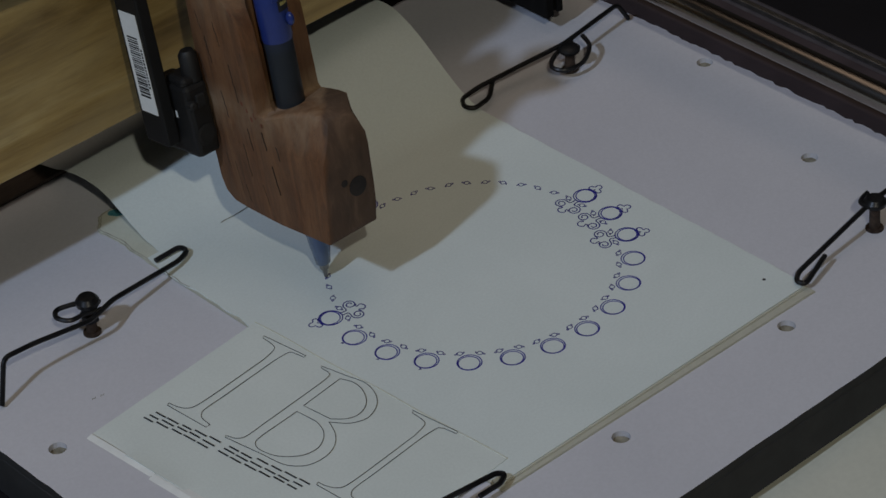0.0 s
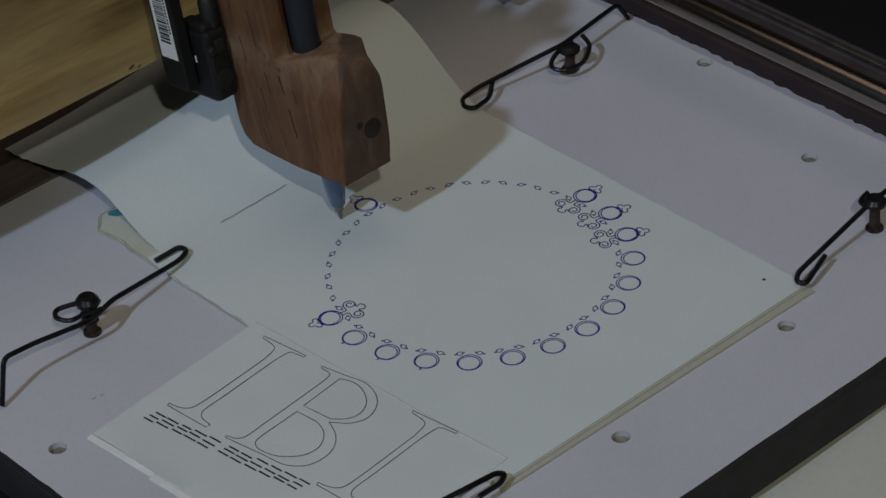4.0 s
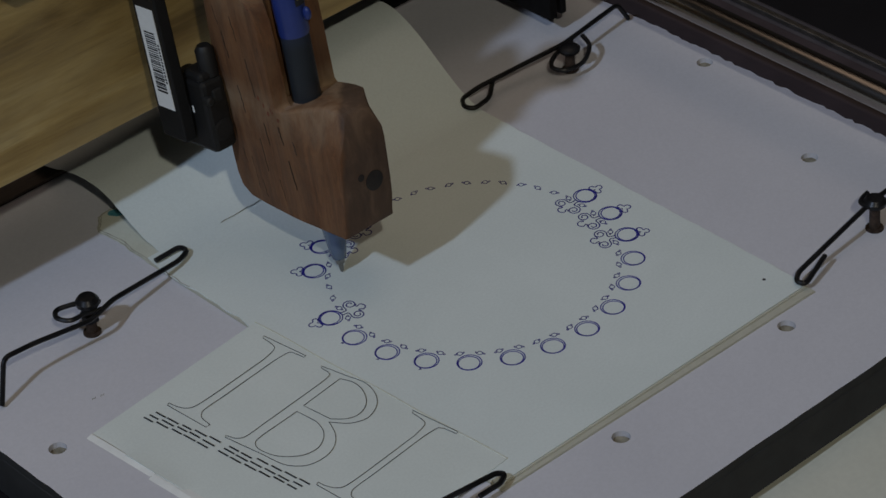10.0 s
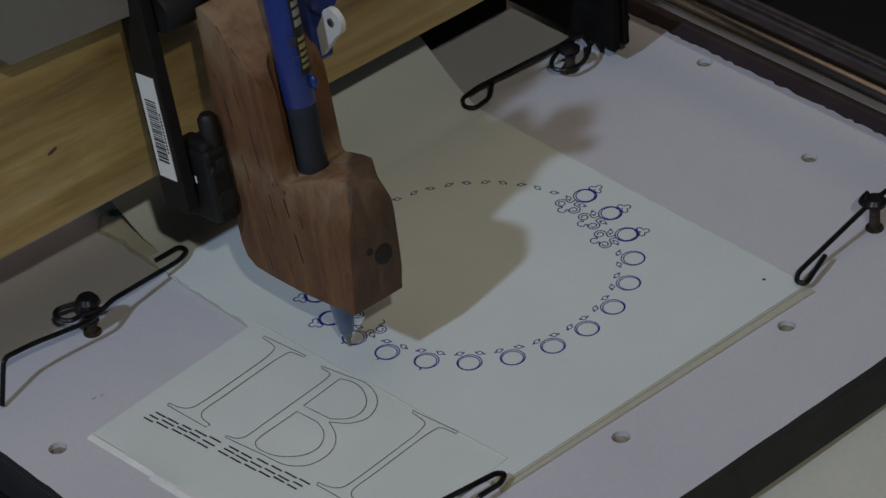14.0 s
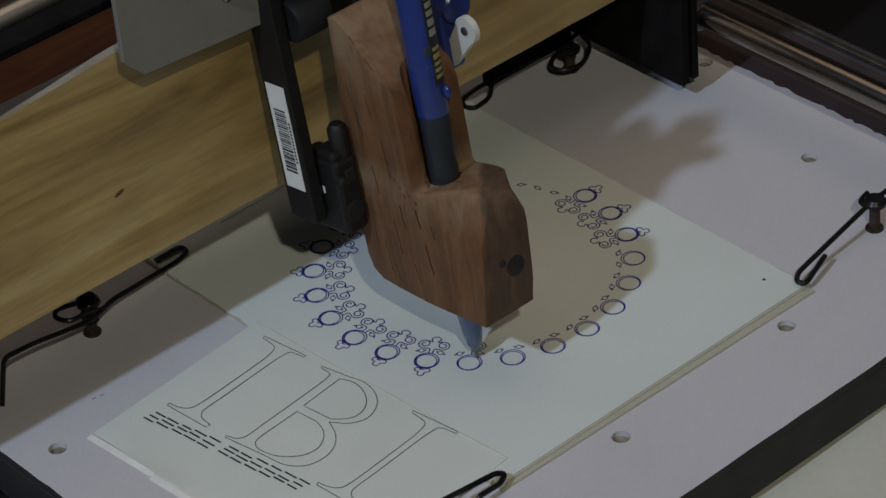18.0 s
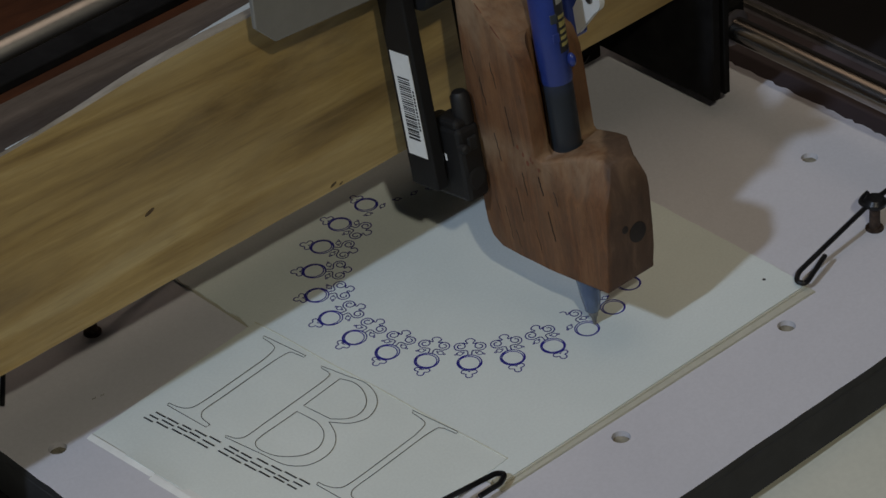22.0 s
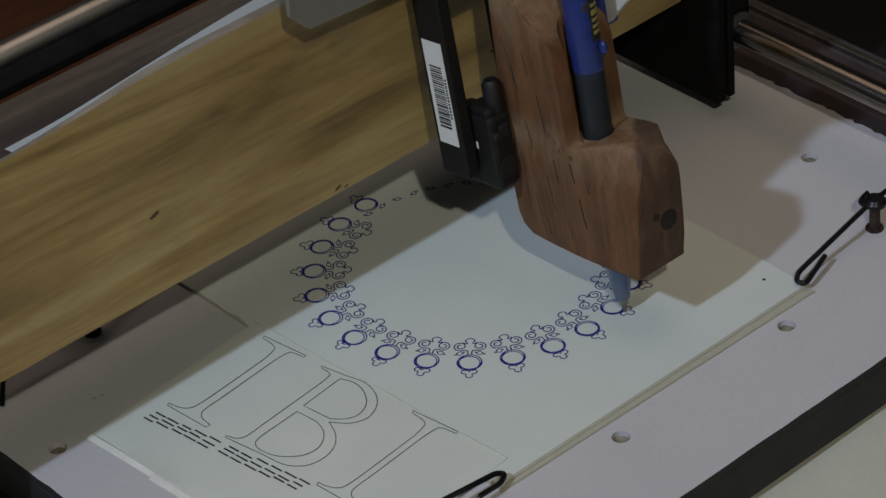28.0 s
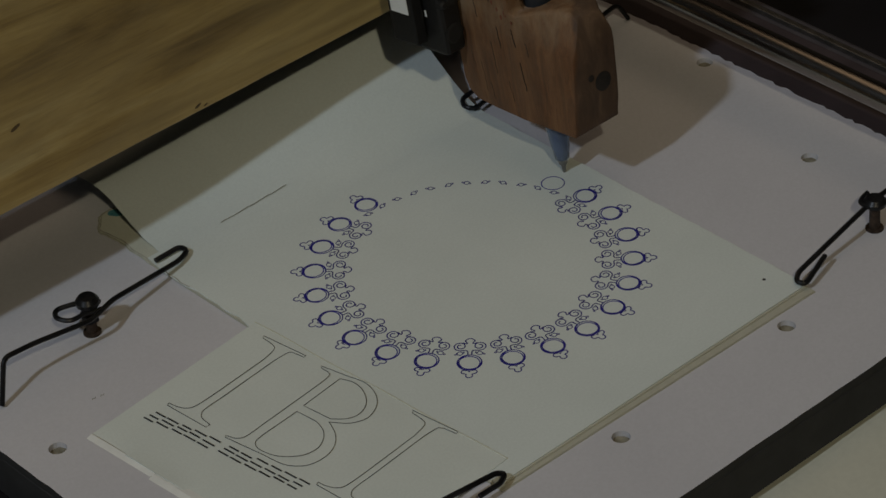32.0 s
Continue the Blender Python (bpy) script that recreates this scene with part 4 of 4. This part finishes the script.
def pen():
    p = root("pen", (0, 0, 0), "blue plastic ballpoint pen with a dark grip", "pen")
    part("tip", lathe([(0.0, 0.006), (0.008, 0.011), (0.06, 0.019), (0.065, 0.028), (0.10, 0.034), (0.14, 0.034)], seg=16), BRASS, p, "metal point", True)
    part("nose_cone", lathe([(0.098, 0.036), (0.108, 0.046), (0.20, 0.062), (0.40, 0.083), (0.62, 0.088), (0.64, 0.07)], seg=22), CLEAR, p, "clear bluish nose cone", True)
    part("refill", lathe([(0.14, 0.024), (0.60, 0.026)], seg=12), INK, p, "dark refill", True)
    part("grip", lathe([(0.60, 0.086), (0.70, 0.092), (1.66, 0.092), (1.68, 0.086)], seg=26), GRIP_FADE, p, "smoky dark grip", True)
    ba = part("barrel", lathe([(1.66, 0.094), (1.68, 0.098), (2.50, 0.098), (2.52, 0.085)], seg=26), BLUE, p, "glossy blue barrel", True)
    part("push_button", lathe([(2.52, 0.055), (2.66, 0.052), (2.68, 0.035)], seg=18), BLUE, p, "blue push button", True)
    for k in (0, 1):
        w = box(0.088, 0.1, -0.022, 0.022, 1.93 + 0.12 * k, 1.99 + 0.12 * k, 0.004, 1)
        bmesh.ops.rotate(w, matrix=Matrix.Rotation(radians(-108), 3, "Z"), verts=w.verts)
        part("window", w, GRIP if k else BLUE, ba, "small window in the barrel")
    # the clip's rounded end below the printed strip
    ce = bmesh.new()
    bmesh.ops.create_uvsphere(ce, u_segments=14, v_segments=8, radius=0.030)
    for v in ce.verts:
        v.co = Vector((0.042 + v.co.x * 0.8, -0.112 + v.co.y, 1.80 + v.co.z * 1.5))
    part("clip_end", ce, BLUE, ba, "rounded blue end of the pen's clip", True)
    # printed strip along the barrel
    bm = bmesh.new()
    a0, a1, r = radians(-101), radians(-42), 0.0995
    ring = [[bm.verts.new((r * math.cos(a0 + (a1 - a0) * i / 6), r * math.sin(a0 + (a1 - a0) * i / 6), z)) for i in range(7)] for z in (1.86, 2.46)]
    for i in range(6):
        bm.faces.new((ring[0][i], ring[0][i + 1], ring[1][i + 1], ring[1][i]))
    st = part("printed_strip", bm, PRINT, ba, "dark printed strip")
    rnd = random.Random(2)
    z1 = 1.88
    for i in range(11):
        bm = bmesh.new()
        z0 = z1 + (0.07 if i == 5 else 0.018)
        z1 = z0 + rnd.choice((0.022, 0.034, 0.044))
        b0, b1 = a0 + 0.16, a1 - 0.20
        q = [[bm.verts.new((0.1005 * math.cos(b0 + (b1 - b0) * k / 3), 0.1005 * math.sin(b0 + (b1 - b0) * k / 3), z)) for k in range(4)] for z in (z0, z1)]
        for k in range(3):
            bm.faces.new((q[0][k], q[0][k + 1], q[1][k + 1], q[1][k]))
        part("print_bar", bm, YELLOW if i < 5 else CREAM_PRINT, st)
    return p


room()
work_table()
pale_sheet()
plotter_bed()
PAGE = booklet()
ring_pattern(PAGE)
lettered_sheet()
wire_clips()
side_rail()
rear_board()
GANTRY = gantry()
CARRIAGE = pen_carriage()
HOLDER, CUT = pen_holder(CARRIAGE)
PEN = pen()

# the bore and groove for the pen, cut out of the holder
cutter = CUT.data
bpy.data.objects.remove(CUT)
tool = new("groove", cutter)
mod = HOLDER.modifiers.new("groove", "BOOLEAN")
mod.object, mod.solver = tool, "EXACT"
shaped = bpy.data.meshes.new_from_object(HOLDER.evaluated_get(bpy.context.evaluated_depsgraph_get()))
HOLDER.modifiers.clear()
HOLDER.data = shaped
bpy.data.objects.remove(tool)
for f in shaped.polygons:
    f.use_smooth = True
shaped.set_sharp_from_angle(angle=0.75)

# things on the holder
part("bore_rim", lathe([(1.225, 0.1195), (1.240, 0.121), (1.2435, 0.131), (1.2425, 0.150), (1.240, 0.172), (1.228, 0.186)], (-0.008, 0, 0), (-0.008, 0, 1), 26), RAW_WOOD, HOLDER, "pale sanded rim of the bore", True)
crack_rnd = random.Random(21)
for y0, z0, ln, thick in ((0.20, 0.78, 0.30, 0.0034), (0.08, 0.60, 0.20, 0.0026), (0.41, 0.78, 0.14, 0.0024), (0.17, 1.30, 0.34, 0.0034), (0.31, 1.16, 0.24, 0.0040), (0.46, 0.95, 0.30, 0.0026),
                          (0.46, 1.40, 0.22, 0.0022), (0.36, 1.52, 0.24, 0.0036), (0.27, 0.58, 0.16, 0.0030), (0.12, 0.98, 0.20, 0.0040), (0.40, 1.74, 0.16, 0.0026), (0.02, 1.44, 0.30, 0.0036),
                          (-0.06, 0.72, 0.26, 0.0028), (-0.14, 0.98, 0.12, 0.0024), (0.33, 0.62, 0.30, 0.0022), (0.24, 1.66, 0.22, 0.0030), (-0.02, 1.02, 0.16, 0.0030)):
    n = 8
    way = [(-0.2400 + 0.0010 * crack_rnd.random(), y0 + 0.0045 * crack_rnd.uniform(-1, 1) + 0.02 * q / n, z0 + 0.75 * ln * q / n) for q in range(n + 1)]
    part("crack", tube(smooth_path(way, 3), thick * 0.85, 5), KNOT_DARK, HOLDER, "dark crack along the grain")
part("worn_edge", tube(smooth_path([(-0.232, 0.33, 2.208), (-0.234, 0.29, 2.17), (-0.232, 0.23, 2.100), (-0.235, 0.17, 2.04), (-0.232, 0.12, 1.981), (-0.234, 0.05, 1.905)], 3), 0.0045, 6), KNOT_RED, HOLDER, "reddish worn edge")
for y0, z0, r in ((0.03, 1.245, 0.014), (0.07, 1.21, 0.010), (0.10, 1.26, 0.008), (-0.02, 1.19, 0.008), (0.14, 1.30, 0.009)):
    bm = lathe([(0, 0.9), (0.3, 1.0), (0.6, 0.5)], (0, 0, 0), (-1, 0, 0), 9)
    for v in bm.verts:
        v.co = Vector((-0.2398 + v.co.x * 0.003, y0 + v.co.y * r * (1 + 0.3 * crack_rnd.random()), z0 + v.co.z * r * (1.6 + 0.6 * crack_rnd.random())))
    part("red_stain", bm, RED_STAIN, HOLDER, "small rust-red stain")
part("holder_screw", lathe([(0.0, 0.066), (0.005, 0.066), (0.008, 0.054)], (0.066, -0.449, 0.755), (0.066, -1, 0.735), 18), KNOT_DARK, HOLDER, "dark screw in a countersunk hole", True)
part("holder_screw", lathe([(0.0, 0.024), (0.004, 0.024), (0.006, 0.016)], (-0.030, -0.453, 0.815), (-0.030, -1, 0.795), 14), KNOT_DARK, HOLDER, "small dark hole beside the screw", True)
ARM = part("servo_arm", prism([(0.085 * math.cos(radians(a)), 0.085 * math.sin(radians(a))) for a in range(-30, 211, 15)] + [(-0.05, -0.30), (-0.025, -0.335), (0.025, -0.335), (0.05, -0.30)], (-0.02, 0.02)), WHITE, CARRIAGE, "white nylon servo arm")
part("arm_screw", lathe([(0, 0.026), (0.03, 0.026), (0.036, 0.015)], (0, 0, 0), (-1, 0, 0), 14), DULL_STEEL, ARM, "small steel screw", True)

# seconds, x, y of the pen's tip, and its lift
TRACK = [
    (0.0, -0.709, 0.588, 0.0), (0.5, -0.626, 0.667, 0.128), (1.0, -0.553, 0.744, 0.003), (1.5, -0.504, 0.741, 0.004), (2.0, -0.433, 0.808, 0.099),
    (2.5, -0.318, 0.861, 0.133), (3.0, -0.232, 0.839, 0.006), (3.5, -0.189, 0.89, 0.004), (4.0, -0.23, 1.0, 0.0), (4.5, -0.30, 1.09, 0.0), (5.0, -0.25, 0.85, 0.0),
    (5.5, -0.318, 0.808, 0.009), (6.0, -0.502, 0.91, 0.001), (6.5, -0.587, 0.872, 0.01), (7.0, -0.582, 0.971, 0.012), (7.5, -0.394, 0.743, 0.005),
    (8.0, -0.6, 0.863, 0.008), (8.5, -0.678, 0.642, 0.012), (9.0, -0.709, 0.754, 0.001), (9.5, -0.766, 0.752, 0.012), (10.0, -0.605, 0.554, 0.003),
    (10.5, -0.828, 0.748, 0.007), (11.0, -0.93, 0.516, 0.005), (11.5, -0.913, 0.536, 0.008), (12.0, -0.73, 0.406, 0.004), (12.5, -0.851, 0.403, 0.002),
    (13.0, -0.973, 0.492, 0.131), (13.5, -0.87, 0.042, 0.004), (14.0, -1.078, -0.066, 0.005), (14.5, -0.846, 0.071, 0.003), (15.0, -1.12, -0.02, 0.0),
    (15.5, -0.80, -0.20, 0.0), (16.0, -1.07, -0.31, 0.0), (16.5, -0.744, -0.508, 0.0), (17.0, -0.857, -0.452, 0.0), (17.5, -0.66, -0.565, 0.0),
    (18.0, -0.633, -0.721, 0.0), (18.5, -0.671, -0.592, 0.0), (19.0, -0.377, -0.7, 0.0), (19.5, -0.502, -0.962, 0.0), (20.0, -0.431, -0.686, 0.131),
    (20.5, -0.203, -0.86, 0.0), (21.0, -0.234, -0.851, 0.0), (21.5, -0.018, -0.774, 0.136), (22.0, 0.079, -1.007, 0.0), (22.5, -0.061, -0.818, 0.0),
    (23.0, 0.23, -0.799, 0.0), (23.5, 0.296, -1.114, 0.0), (24.0, 0.206, -0.807, 0.0), (24.5, 0.49, -0.74, 0.0), (25.0, 0.51, -0.946, 0.0),
    (25.5, 0.497, -0.609, 0.137), (26.0, 0.58, -0.56, 0.0), (26.5, 0.80, -0.77, 0.0), (27.0, 0.74, -0.74, 0.0), (27.5, 0.562, -0.932, 0.0),
    (28.0, 0.29, -1.053, 0.0), (28.5, -0.276, -1.06, 0.133), (29.0, -0.537, -0.977, 0.0), (29.5, -0.756, -0.789, 0.13), (30.0, 0.142, -0.657, 0.137),
    (30.5, 0.934, -0.535, 0.111), (31.0, 0.997, -0.03, 0.14), (31.5, 0.975, 0.32, 0.016), (32.0, 1.101, 0.31, 0.0)]


def motions():
    walk(GANTRY, [(t, P(0, y, 0)) for t, x, y, h in TRACK])
    walk(CARRIAGE, [(t, P(x, y, 0, -LEAN)) for t, x, y, h in TRACK])
    walk(PEN, [(t, P(x, y + 0.148 * h, 0.989 * h, -LEAN, 0.8)) for t, x, y, h in TRACK])
    walk(HOLDER, [(t, P(0, 0, h)) for t, x, y, h in TRACK])
    walk(ARM, [(t, P(0.300, -0.10, 2.09, 40 + 300 * h)) for t, x, y, h in TRACK])
    for ob, turn, t in INKED:
        low, top = P(0, 0, -0.005, 0, 0, turn), P(0, 0, 0, 0, 0, turn)
        walk(ob, [(0.0, low), (t, low), (min(t + 0.1, 31.97), top), (32.0, top)])


motions()
